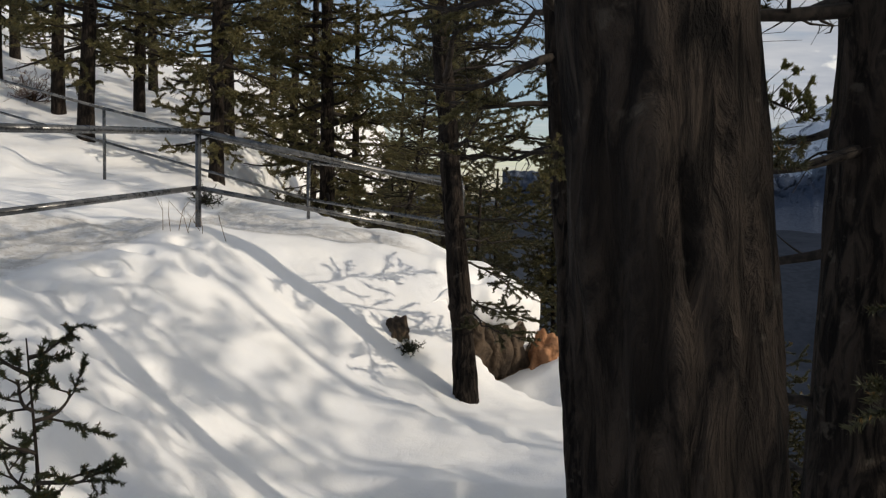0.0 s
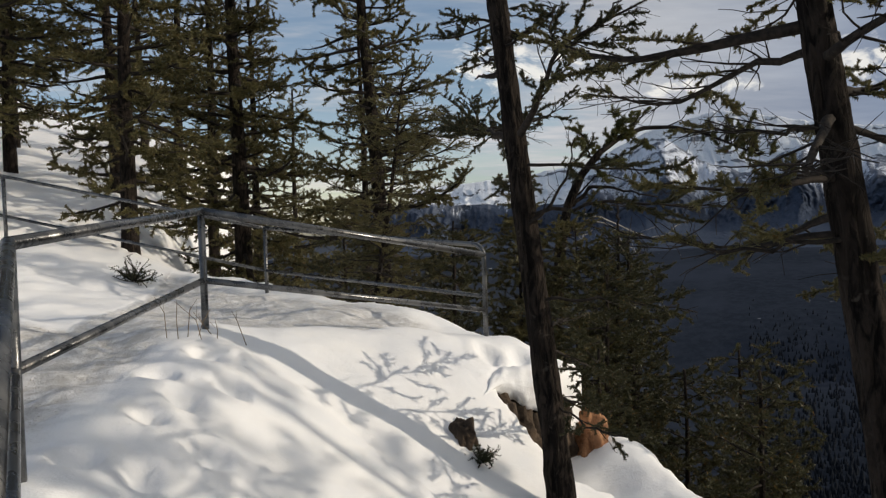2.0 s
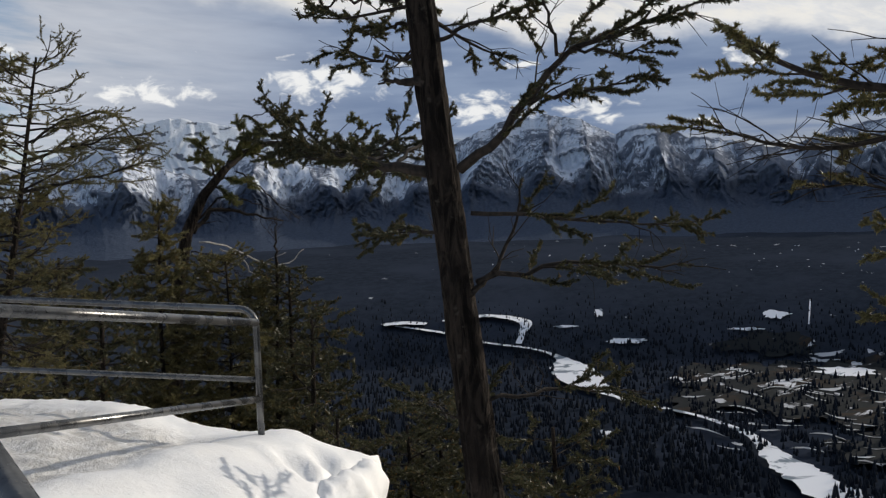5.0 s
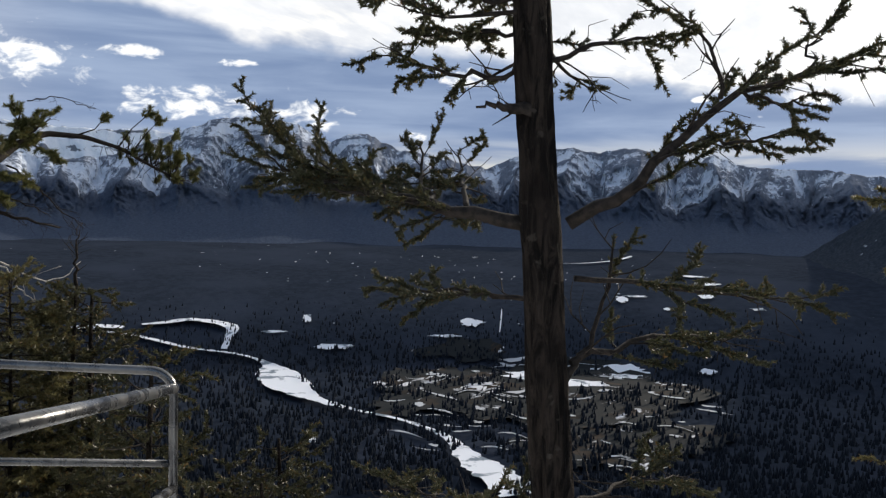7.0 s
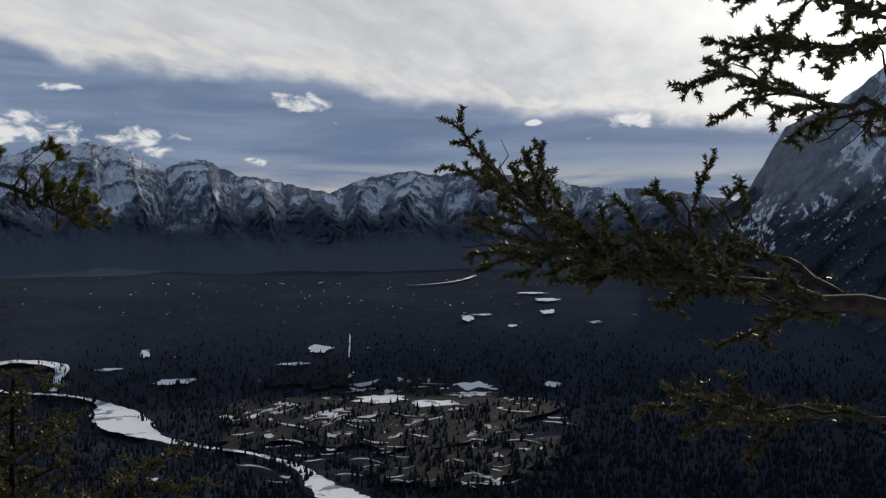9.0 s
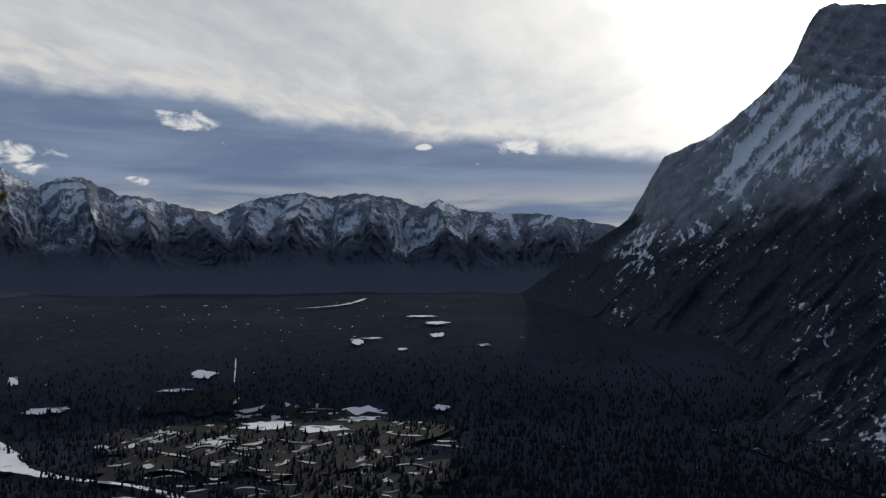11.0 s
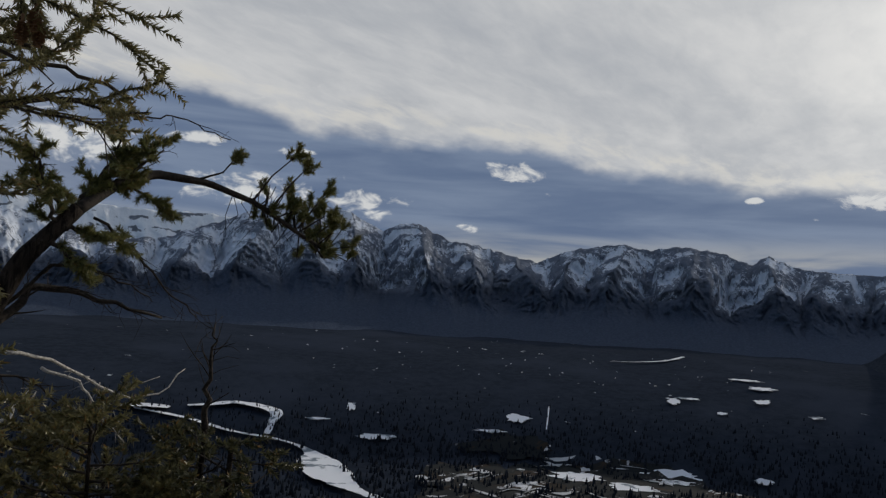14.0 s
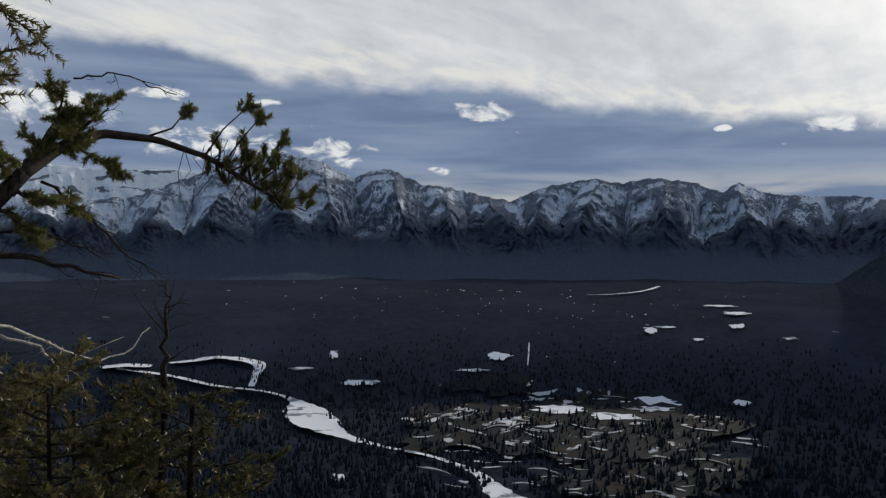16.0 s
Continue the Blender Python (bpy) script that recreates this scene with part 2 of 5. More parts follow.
def paint_ice(n):
    p = obj(n)
    v = n.noise(p, 0.02, 5, 0.6, 0.8)
    return principled(n, n.mix(n.step(v, 0.40, 0.46), (0.16, 0.20, 0.24), (0.74, 0.76, 0.8)), 0.6, spec=0.2)


M_GROUND = material("snowy_ground", paint_ground)
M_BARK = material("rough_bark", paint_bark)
M_TWIG = material("twig_bark", paint_twig)
M_DEAD = material("bleached_wood", paint_dead)
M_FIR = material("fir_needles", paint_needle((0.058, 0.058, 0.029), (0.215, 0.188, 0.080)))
M_PINE = material("pine_needles", paint_needle((0.046, 0.060, 0.024), (0.190, 0.180, 0.062)))
# darkest copy of the fir needles, shade put into the colour
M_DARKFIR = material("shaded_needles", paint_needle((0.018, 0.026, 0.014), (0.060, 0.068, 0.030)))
# fir needles toned down for backlit firs; their shade is in the colour
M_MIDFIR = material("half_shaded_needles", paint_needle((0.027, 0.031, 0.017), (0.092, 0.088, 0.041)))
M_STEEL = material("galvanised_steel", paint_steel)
M_ORANGE = material("orange_rock", paint_rock(True))
M_ROCK = material("shade_toned_brown_rock", paint_rock(False))
# rock and snow paled and blued: haze of the distance put into the colours
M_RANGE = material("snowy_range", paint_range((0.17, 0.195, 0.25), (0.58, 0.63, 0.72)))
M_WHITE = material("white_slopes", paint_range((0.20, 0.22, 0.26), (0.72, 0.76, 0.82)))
# limestone lightened for haze; the bluish rock, snow and forest carry it too
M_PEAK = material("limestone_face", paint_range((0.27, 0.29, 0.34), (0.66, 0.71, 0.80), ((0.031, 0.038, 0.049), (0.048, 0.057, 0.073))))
M_VALLEY = material("valley_forest", paint_valley)
M_SPIRES = material("valley_spires", paint_spires)
M_MEADOW = material("streaked_meadow", paint_meadow)
# drift snow greyed, so the valley's shade is in its colour
M_DRIFT = material("shade_greyed_snow", lambda n: principled(n, n.mix(n.noise(obj(n), 0.03, 5, 0.65), (0.30, 0.31, 0.33), (0.58, 0.60, 0.63)), 0.8, spec=0.1))
M_ICE = material("snow_covered_ice", paint_ice)
M_GRASS = material("dry_stalks", lambda n: principled(n, n.mix(n.noise(obj(n), 20), (0.12, 0.08, 0.045), (0.26, 0.19, 0.11)), 0.8))
M_CONE = material("dry_cone", lambda n: principled(n, n.mix(n.noise(obj(n), 40), (0.07, 0.035, 0.015), (0.2, 0.10, 0.045)), 0.8))


# ---- mesh helpers ----
class Shell:
    """Gathers quads and triangles, and links them as one mesh object."""

    def __init__(self):
        self.v, self.q, self.t, self.n = [], [], [], 0

    def add(self, verts, quads=None, tris=None):
        verts = np.asarray(verts, float).reshape(-1, 3)
        self.v.append(verts)
        if quads is not None and len(quads):
            self.q.append(np.asarray(quads, int) + self.n)
        if tris is not None and len(tris):
            self.t.append(np.asarray(tris, int) + self.n)
        self.n += len(verts)

    def tube(self, pts, radii, sides=8, cap=True):
        pts = np.asarray(pts, float)
        radii = np.broadcast_to(np.asarray(radii, float), (len(pts),))
        tan = np.gradient(pts, axis=0)
        tan /= np.maximum(np.linalg.norm(tan, axis=1, keepdims=True), 1e-9)
        ref = np.eye(3)[int(np.argmin(abs(tan).max(axis=0)))]
        a = np.cross(tan, ref)
        a /= np.maximum(np.linalg.norm(a, axis=1, keepdims=True), 1e-9)
        b = np.cross(tan, a)
        ang = np.arange(sides) * 2 * math.pi / sides
        ring = a[:, None] * np.cos(ang)[None, :, None] + b[:, None] * np.sin(ang)[None, :, None]
        verts = (pts[:, None] + ring * radii[:, None, None]).reshape(-1, 3)
        i, j = np.meshgrid(np.arange(len(pts) - 1), np.arange(sides), indexing="ij")
        i, j = i.ravel(), j.ravel()
        k = (j + 1) % sides
        quads = np.stack([i * sides + j, i * sides + k, (i + 1) * sides + k, (i + 1) * sides + j], 1)
        tris = None
        if cap:
            verts = np.vstack([verts, pts[:1], pts[-1:]])
            c0, c1, last = len(verts) - 2, len(verts) - 1, (len(pts) - 1) * sides
            s = np.arange(sides)
            tris = np.vstack([np.stack([np.full(sides, c0), (s + 1) % sides, s], 1), np.stack([np.full(sides, c1), last + s, last + (s + 1) % sides], 1)])
        self.add(verts, quads, tris)

    def grid(self, verts):
        verts = np.asarray(verts, float)
        ni, nj = verts.shape[:2]
        i, j = np.meshgrid(np.arange(ni - 1), np.arange(nj - 1), indexing="ij")
        i, j = i.ravel(), j.ravel()
        self.add(verts.reshape(-1, 3), np.stack([i * nj + j, (i + 1) * nj + j, (i + 1) * nj + j + 1, i * nj + j + 1], 1))

    def link(self, name, mat, parent=None, label="", smooth=True):
        me = bpy.data.meshes.new(name)
        verts = np.vstack(self.v)
        quads = np.vstack(self.q) if self.q else np.zeros((0, 4), int)
        tris = np.vstack(self.t) if self.t else np.zeros((0, 3), int)
        me.vertices.add(len(verts))
        me.vertices.foreach_set("co", verts.ravel())
        loops = np.concatenate([quads.ravel(), tris.ravel()])
        me.loops.add(len(loops))
        me.loops.foreach_set("vertex_index", loops.astype(np.int32))
        me.polygons.add(len(quads) + len(tris))
        starts = np.concatenate([np.arange(len(quads)) * 4, len(quads) * 4 + np.arange(len(tris)) * 3])
        me.polygons.foreach_set("loop_start", starts.astype(np.int32))
        me.polygons.foreach_set("use_smooth", np.full(len(starts), smooth))
        me.materials.append(mat)
        me.update(calc_edges=True)
        ob = new(name, me)
        if parent is not None:
            ob.parent = parent
            ob.matrix_parent_inverse = Matrix.Translation(-parent.location)
        return tagged(ob, label)


def thing(name, base, label, category, group="", kind=""):
    ob = new(name)
    ob.location = base
    ob.empty_display_size = 0.2
    return tagged(ob, label, category, group, kind)


def smooth01(a, b, x):
    t = np.clip((np.asarray(x, float) - a) / (b - a), 0, 1)
    return t * t * (3 - 2 * t)


def fbm(x, y, z=0.0, octaves=4):
    return noise.fractal(Vector((x, y, z)), 0.9, 2.0, octaves)


# ---- the ground near the path ----
P3, P2, P1, P0 = (-2.15, 2.68), (-2.90, 5.32), (-2.41, 8.39), (0.23, 9.97)
Q1, Q2, Q3 = (-2.06, 13.07), (-5.60, 14.10), (-9.20, 15.15)
LINE = np.array([(-1.2, -3.0), P3, P2, P1, P0, (1.6, 10.8)])
LINE_Z = np.array([-1.75, -1.02, -0.76, -0.45, -0.90, -1.15])


def ground_z(x, y, rough=True):
    """Height of the snow: a shelf that carries the path, a mound that falls to the drop, a hill uphill."""
    best, side, rail = 1e9, 0.0, 0.0
    for k in range(len(LINE) - 1):
        ax, ay = LINE[k]
        bx, by = LINE[k + 1]
        dx, dy = bx - ax, by - ay
        ln = math.hypot(dx, dy)
        t = min(1.0, max(0.0, ((x - ax) * dx + (y - ay) * dy) / ln ** 2))
        d = math.hypot(x - ax - t * dx, y - ay - t * dy)
        if d < best:
            best = d
            side = d if ((x - ax) * dy - (y - ay) * dx) > 0 else -d
            rail = LINE_Z[k] + t * (LINE_Z[k + 1] - LINE_Z[k])
    shelf = float(np.interp(y, [-12, 0, 3, 5.3, 8.4, 11, 13, 16, 22, 34, 60], [-2.6, -1.5, -1.0, -0.76, -0.45, -0.6, -0.55, -0.2, 0.7, 2.4, 5.0]))
    up = max(0.0, -3.4 - x)
    left = shelf + 0.15 * up + 0.010 * up * up * (1 if y > 8 else 0.6) - 0.0002 * up ** 3
    w = float(smooth01(0.2, 1.6, -side))
    z = rail * (1 - w) + left * w if side < 0 else rail
    if side > 0:
        amp = float(np.interp(y, [-2, 0, 2.5, 5], [0.15, 0.3, 0.7, 1.0]))
        fall = 1.28 * float(smooth01(0.0, 2.5, side + 0.12)) - 0.006
        z -= amp * fall + 0.04 * max(0.0, side - 2.5)
    # behind the far rail
    v = (x - Q1[0]) * 0.806 + (y - Q1[1]) * 0.593
    if v > 0 and y > 9.6:
        ease = float(smooth01(-6.0, -2.2, x))
        z = z * (1 - ease) + ease * (min(z, -0.5 - 0.11 * (x - Q1[0])) - 0.5 * max(0.0, v - 0.25))
    # the drop
    soil = 0.0
    if 7.9 < y < 11.2:
        rim = float(np.interp(y, [7.9, 8.25, 8.5, 8.8, 9.1, 9.3, 9.5, 9.68, 9.95, 10.4, 11.2], [1.5, 0.55, 0.25, 0.10, 0.02, 0.30, 0.80, 1.02, 0.98, 0.85, 0.7]))
        rim += 0.05 * fbm(y * 3.0, 8.0)
        bench = -2.20 + 0.24 * math.exp(-((x - 1.45) / 0.4) ** 2 - ((y - 9.4) / 0.8) ** 2)
        step = float(smooth01(0.0, 0.22, x - rim))
        if bench < z and step > 0:
            soil = 1.0 if 0.14 < x - rim < 0.34 else 0.0
            z = z * (1 - step) + bench * step
    edge = float(np.interp(y, [-8, 0, 3, 5.5, 7.0, 8.5, 9.8, 10.8, 11.6, 14, 20], [3.5, 2.7, 2.3, 1.75, 1.7, 1.65, 1.7, 1.4, 0.9, 1.4, 3.0]))
    edge += 0.14 * fbm(y * 1.3, 2.0) + 0.05 * fbm(y * 5.0, 8.0)
    over = x - edge
    if over > 0:
        z -= 0.9 * float(smooth01(0.0, 0.5, over)) + 0.85 * max(0.0, over - 0.3)
        soil = 0.75 if 0.25 < over < 0.6 else (0.0 if over <= 0.25 else 0.55)
    if rough:
        hill = min(1.0, 0.25 + up * 0.2)
        z += 0.07 * fbm(x * 0.7, y * 0.7, 1.0, 3) + 0.20 * hill * fbm(x * 0.35, y * 0.35, 5.0, 4)
    trodden = 0.0
    if side < 0.1 and x > -6:
        trodden = float(smooth01(-0.1, -0.45, side) * smooth01(-2.2, -1.4, side)) if y < 9 else 0.0
    if 8.2 < y and x > -3.6 and side < 0 and v < 0:
        trodden = max(trodden, 0.85 * float(smooth01(-0.05, -0.4, side) * smooth01(0.0, -0.4, v)))
    if rough:
        z += trodden * (0.035 * fbm(x * 5, y * 5, 9.0, 3) - 0.03)
        z += 0.020 * fbm(x * 2.6, y * 2.6, 4.0, 4)
    return z, trodden, soil


def spread(lo, hi, fine_lo, fine_hi, step, growth=1.13):
    mid = list(np.arange(fine_lo, fine_hi, step))
    up, x, s = [], fine_hi, step
    while x < hi:
        up.append(x)
        s *= growth
        x += s
    down, x, s = [], fine_lo - step, step
    while x > lo:
        down.append(x)
        s *= growth
        x -= s
    return np.array(down[::-1] + mid + up)


FOOTPRINTS = [(-2.45, 4.7), (-2.25, 5.2), (-2.5, 5.75), (-2.2, 6.2), (-2.4, 6.8), (-2.15, 7.3), (-2.35, 7.75), (-1.9, 4.1), (-1.75, 4.6), (0.45, 9.5), (0.1, 9.35), (-2.05, 3.6), (-1.75, 3.3), (-1.5, 3.75), (-1.7, 4.15), (-1.35, 3.2), (-1.2, 4.3), (-1.95, 2.9), (-1.45, 2.75), (-2.6, 5.1), (-2.75, 5.7), (-2.55, 6.4), (-2.6, 7.2), (-1.1, 3.6)]


def build_ground():
    xs = spread(-70, 45, -6.0, 2.4, 0.06)
    ys = spread(-30, 85, -0.5, 14.2, 0.06)
    verts = np.zeros((len(xs), len(ys), 3))
    trod, soil = np.zeros((len(xs), len(ys))), np.zeros((len(xs), len(ys)))
    for i, x in enumerate(xs):
        for j, y in enumerate(ys):
            z, a, b = ground_z(x, y)
            verts[i, j] = (x, y, z)
            trod[i, j], soil[i, j] = a, b
    for k, (fx, fy) in enumerate(FOOTPRINTS):
        turn = 0.3 * math.sin(k * 2.3)
        ux, uy = verts[..., 0] - fx, verts[..., 1] - fy
        a, b = ux * math.cos(turn) - uy * math.sin(turn), ux * math.sin(turn) + uy * math.cos(turn)
        r = np.sqrt((a / 0.13) ** 2 + (b / 0.20) ** 2)
        verts[..., 2] -= 0.085 * smooth01(1.05, 0.3, r) - 0.018 * np.exp(-((r - 1.2) / 0.25) ** 2)
    # the cornice leans out over the drop
    lip = np.exp(-((verts[..., 1] - 9.55) / 0.55) ** 2) * smooth01(0.55, 1.0, verts[..., 0]) * smooth01(-1.75, -1.2, verts[..., 2])
    verts[..., 0] += 0.15 * lip
    s = Shell()
    s.grid(verts)
    ob = s.link("ground", M_GROUND)
    for key, data in (("trodden", trod), ("soil", soil)):
        layer = ob.data.attributes.new(key, "FLOAT", "POINT")
        layer.data.foreach_set("value", data.ravel().astype(np.float32))
    tagged(ob, "snow-covered hillside with a trodden path and steep drop", "ground", kind="structure")


build_ground()


# ---- valley and mountains; past 1.5 km the distance is drawn in, along the line of sight from the lookout ----
LOOKOUT = Vector((-0.6, 10.4, 0.95))
DEPTH, NEAR, DRAWN = 281.0, 1500.0, 0.237


def drawn_in(r):
    return r if r < NEAR else NEAR + (r - NEAR) * DRAWN


def true_range(r):
    return r if r < NEAR else NEAR + (r - NEAR) / DRAWN


def afar(az, r, z):
    return (LOOKOUT.x + r * math.sin(radians(az)), LOOKOUT.y + r * math.cos(radians(az)), LOOKOUT.z + z)


def on_valley(az, el, lift=0.0):
    """The place on the valley floor that lies at this bearing and this angle below the lookout's horizon."""
    far = DEPTH / math.tan(radians(-el))
    r = drawn_in(far)
    return afar(az, r, (lift - DEPTH) * r / far)


def build_valley():
    s = Shell()
    azs = np.concatenate([np.arange(-180, 20, 6.0), np.arange(20, 125, 0.5), np.arange(125, 181, 5.0)])
    rs = np.concatenate([np.geomspace(30, 600, 26), np.geomspace(640, 4950, 70)])
    verts = np.zeros((len(azs), len(rs), 3))
    for i, az in enumerate(azs):
        side = float(smooth01(0, 24, az) * smooth01(200, 160, az))
        for j, r in enumerate(rs):
            far = true_range(r)
            drop = -DEPTH * float(smooth01(5, 420, r)) ** 0.8 - 6
            z = drop * r / far
            if r > 420:
                z += (3.0 * fbm(r * math.sin(radians(az)) * 0.004, r * math.cos(radians(az)) * 0.004, 2.0)) * min(1.0, (r - 420) / 800)
                z = min(z, (-DEPTH - 1.5) * r / far + 4.0 * (fbm(az * 0.25, r * 0.003) - 0.2) * (1 if r > 1800 else 0))
            hill = -6 - 0.04 * r
            verts[i, j] = afar(az, r, z * side + (hill - 5 if r > 45 else -8) * (1 - side))
    s.grid(verts[:, ::-1])
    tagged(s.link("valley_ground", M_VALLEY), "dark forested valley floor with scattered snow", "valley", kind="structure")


build_valley()

RIDGE_AZ = [4, 12, 18.3, 21, 23.3, 25, 27.4, 30, 33, 35, 37, 41, 43.2, 47.7, 49.6, 52.6, 54.8, 57.2, 58.2, 59.6, 61.5, 63.4, 65.7, 67.7, 69.5, 72.8, 75, 77.2, 79.3, 81.4, 82.3, 84.1, 86.2, 89.3, 92.3, 95, 99]
RIDGE_EL = [1.0, 0.9, 0.7, 2.6, 4.2, 4.7, 3.1, 2.3, 3.9, 3.6, 2.9, 2.6, 2.9, 4.65, 5.5, 5.8, 5.45, 4.25, 4.8, 4.95, 3.95, 3.7, 3.2, 2.75, 3.6, 4.25, 3.95, 4.25, 3.95, 3.25, 3.87, 3.1, 2.95, 2.85, 2.35, 1.85, 1.6]


def ridged(x, y, z, octaves=7):
    return noise.ridged_multi_fractal(Vector((x, y, z)), 0.95, 2.15, octaves, 1.0, 2.0)


def add_layer(ob, key, data):
    layer = ob.data.attributes.new(key, "FLOAT", "POINT")
    layer.data.foreach_set("value", np.ascontiguousarray(data).ravel().astype(np.float32))


def triangle(v):
    """A wave of straight flanks, 1 on its crests and 0 in its hollows."""
    return abs((v % 1.0) * 2.0 - 1.0)


def terrain(name, mat, label, azs, skyline, r_near, r_far, rows, rise, shape, jag):
    """A mountain side that climbs from its foot to a skyline; shape() carves it and says where snow and forest lie."""
    n = len(azs)
    verts, snow, woods = np.zeros((n, rows + 5, 3)), np.full((n, rows + 5), -1.0), np.zeros((n, rows + 5))
    for i, az in enumerate(azs):
        top = skyline(az) + jag * fbm(az * 1.3, 3.0, 0.0, 6)
        ra, rb = r_near(az), r_far(az)
        foot = -math.degrees(math.atan(DEPTH / true_range(ra))) - 0.12
        for j in range(rows):
            t = j / (rows - 1)
            el, out, snow[i, j], woods[i, j] = shape(az, t, foot + (top - foot) * rise(t), top)
            r = ra + (rb - ra) * t - out
            verts[i, j] = afar(az, r, r * math.tan(radians(el)))
        for j in range(5):
            rr = r * (1.02 + 0.04 * j)
            verts[i, rows + j] = afar(az, rr, rr * math.tan(radians(top - 1.2 * (j + 1))))
    s = Shell()
    s.grid(verts[:, ::-1])
    ob = tagged(s.link(name, mat), label, "mountain", kind="structure")
    add_layer(ob, "snow", snow[:, ::-1])
    add_layer(ob, "woods", woods[:, ::-1])


# summits that send a spur towards the valley: bearing, drift of the spur to its foot, and how boldly it stands out
SPURS = [(8, 2.0, 0.8), (16, -2.0, 0.8), (20.5, -1.5, 0.8), (24.6, 1.6, 1.0), (29.0, 2.2, 0.7), (33.4, -1.2, 0.95), (37.0, 2.4, 0.8), (41.0, -1.8, 0.8), (45.0, -2.0, 0.85), (49.4, -2.6, 0.9), (52.4, 1.2, 0.8), (55.4, -1.3, 0.85),
         (59.4, 2.8, 1.0), (62.9, 2.0, 0.8), (66.0, 3.4, 0.9), (70.4, -1.6, 0.75), (73.4, -2.2, 0.8), (77.6, 0.7, 1.0), (82.3, 2.0, 0.95), (86.2, -1.2, 0.8), (90.2, 2.0, 0.9), (94.0, -1.0, 0.8)]


def range_shape(az, t, el, top):
    """Pyramids with feathered ribs; snow above the tree line, thin on the ribs and crests."""
    a = az + 0.95 * fbm(az * 0.45, t * 2.2, 7.0, 5) + 0.10 * fbm(az * 2.0, t * 8.0, 1.0, 3)
    best, off, bold = -9.0, 0.0, 0.0
    for at, drift, strength in SPURS:
        d = a - at - drift * (1 - t) ** 0.8
        h = strength - 0.55 * abs(d)
        if h > best:
            best, off, bold = h, d, strength
    side = 1.0 if off > 0 else -1.0
    fall = a + side * 0.75 * el * math.exp(-abs(off) / 2.4)
    rib = ridged(fall * 0.48 + 0.25 * fbm(az * 0.9, el * 0.7, 8.0, 4), el * 0.22, 5.0, 5)
    twig = ridged(fall * 2.1, el * 0.7 + 0.2 * side, 9.0, 5)
    env = float(smooth01(0.30, 0.80, t)) * (1.0 - t ** 6)
    lift = env * (0.95 * max(-0.4, best) * (1.0 - 0.45 * t) - 0.30)
    drop = env * (0.34 * max(0.0, 1.4 - rib) + 0.13 * max(0.0, 1.4 - twig))
    high = min(el + lift - drop, top)
    out = env * (190 * best + 75 * (rib - 1.0) + 48 * (twig - 1.0))
    line = 0.85 + 0.65 * best + 0.55 * fbm(az * 0.45, 9.0, 0.0, 4) + 0.35 * (rib - 1.0)
    rich = float(np.interp(az, [10, 22, 30, 55, 64, 75, 95], [0.05, 0.16, 0.18, 0.10, -0.12, 0.0, -0.12]))
    snow = rich + 0.04 + 0.20 * max(-1.5, min(1.4, el - line)) - 0.50 * (twig - 0.9) - 0.30 * (rib - 0.9) - 0.26 * float(smooth01(bold - 0.16, bold, best)) - 0.16 * float(smooth01(top - 0.3, top, el))
    return high, out, snow - 0.9 * float(smooth01(0.5, -0.5, el - line)), float(smooth01(0.5, -0.4, el - line))


def snowy_shape(az, t, el, top):
    """Broad smooth snow slopes crossed by broken rock bands."""
    rib = ridged(az * 0.33 + 0.5 * fbm(az * 0.3, t * 2.0), t * 1.3, 11.0, 5)
    env = float(smooth01(0.05, 0.5, t)) * (1.0 - t ** 4)
    bed = triangle(el * 1.25 - 0.10 * az + 0.8 * fbm(az * 0.35, el * 0.5, 6.0, 4))
    gap = fbm(az * 1.1, el * 3.0, 12.0, 4)
    return el - 0.5 * env * max(0.0, 1.4 - rib), 70 * env * (rib - 1.0), 0.62 - 0.25 * (rib - 1.0) - 0.8 * float(smooth01(0.80, 1.0, bed + 0.45 * gap)), 0.0


def build_ranges():
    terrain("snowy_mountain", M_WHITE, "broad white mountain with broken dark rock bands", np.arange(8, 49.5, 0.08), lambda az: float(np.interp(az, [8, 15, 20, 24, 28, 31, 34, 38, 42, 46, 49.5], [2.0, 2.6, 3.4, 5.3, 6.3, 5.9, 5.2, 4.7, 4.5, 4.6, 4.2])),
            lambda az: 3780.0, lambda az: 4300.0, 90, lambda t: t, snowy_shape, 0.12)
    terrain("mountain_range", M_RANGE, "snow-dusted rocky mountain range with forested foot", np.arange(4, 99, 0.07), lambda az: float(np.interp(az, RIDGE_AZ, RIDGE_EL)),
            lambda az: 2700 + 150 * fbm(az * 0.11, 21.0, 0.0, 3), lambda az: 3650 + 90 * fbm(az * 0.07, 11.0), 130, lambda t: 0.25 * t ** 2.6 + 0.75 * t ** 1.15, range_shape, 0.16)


build_ranges()

PEAK_AZ = [86.5, 88.2, 90.8, 93, 94.9, 96, 97.25, 99.9, 101.6, 103.3, 105, 106, 106.6, 107.4, 109.4, 113, 118, 130, 150]
PEAK_EL = [-3.0, -2.3, -0.4, 1.1, 2.4, 4.3, 6.5, 7.6, 8.75, 10.2, 12.0, 14.2, 15.0, 15.15, 14.9, 14.6, 14.8, 15.5, 9.0]


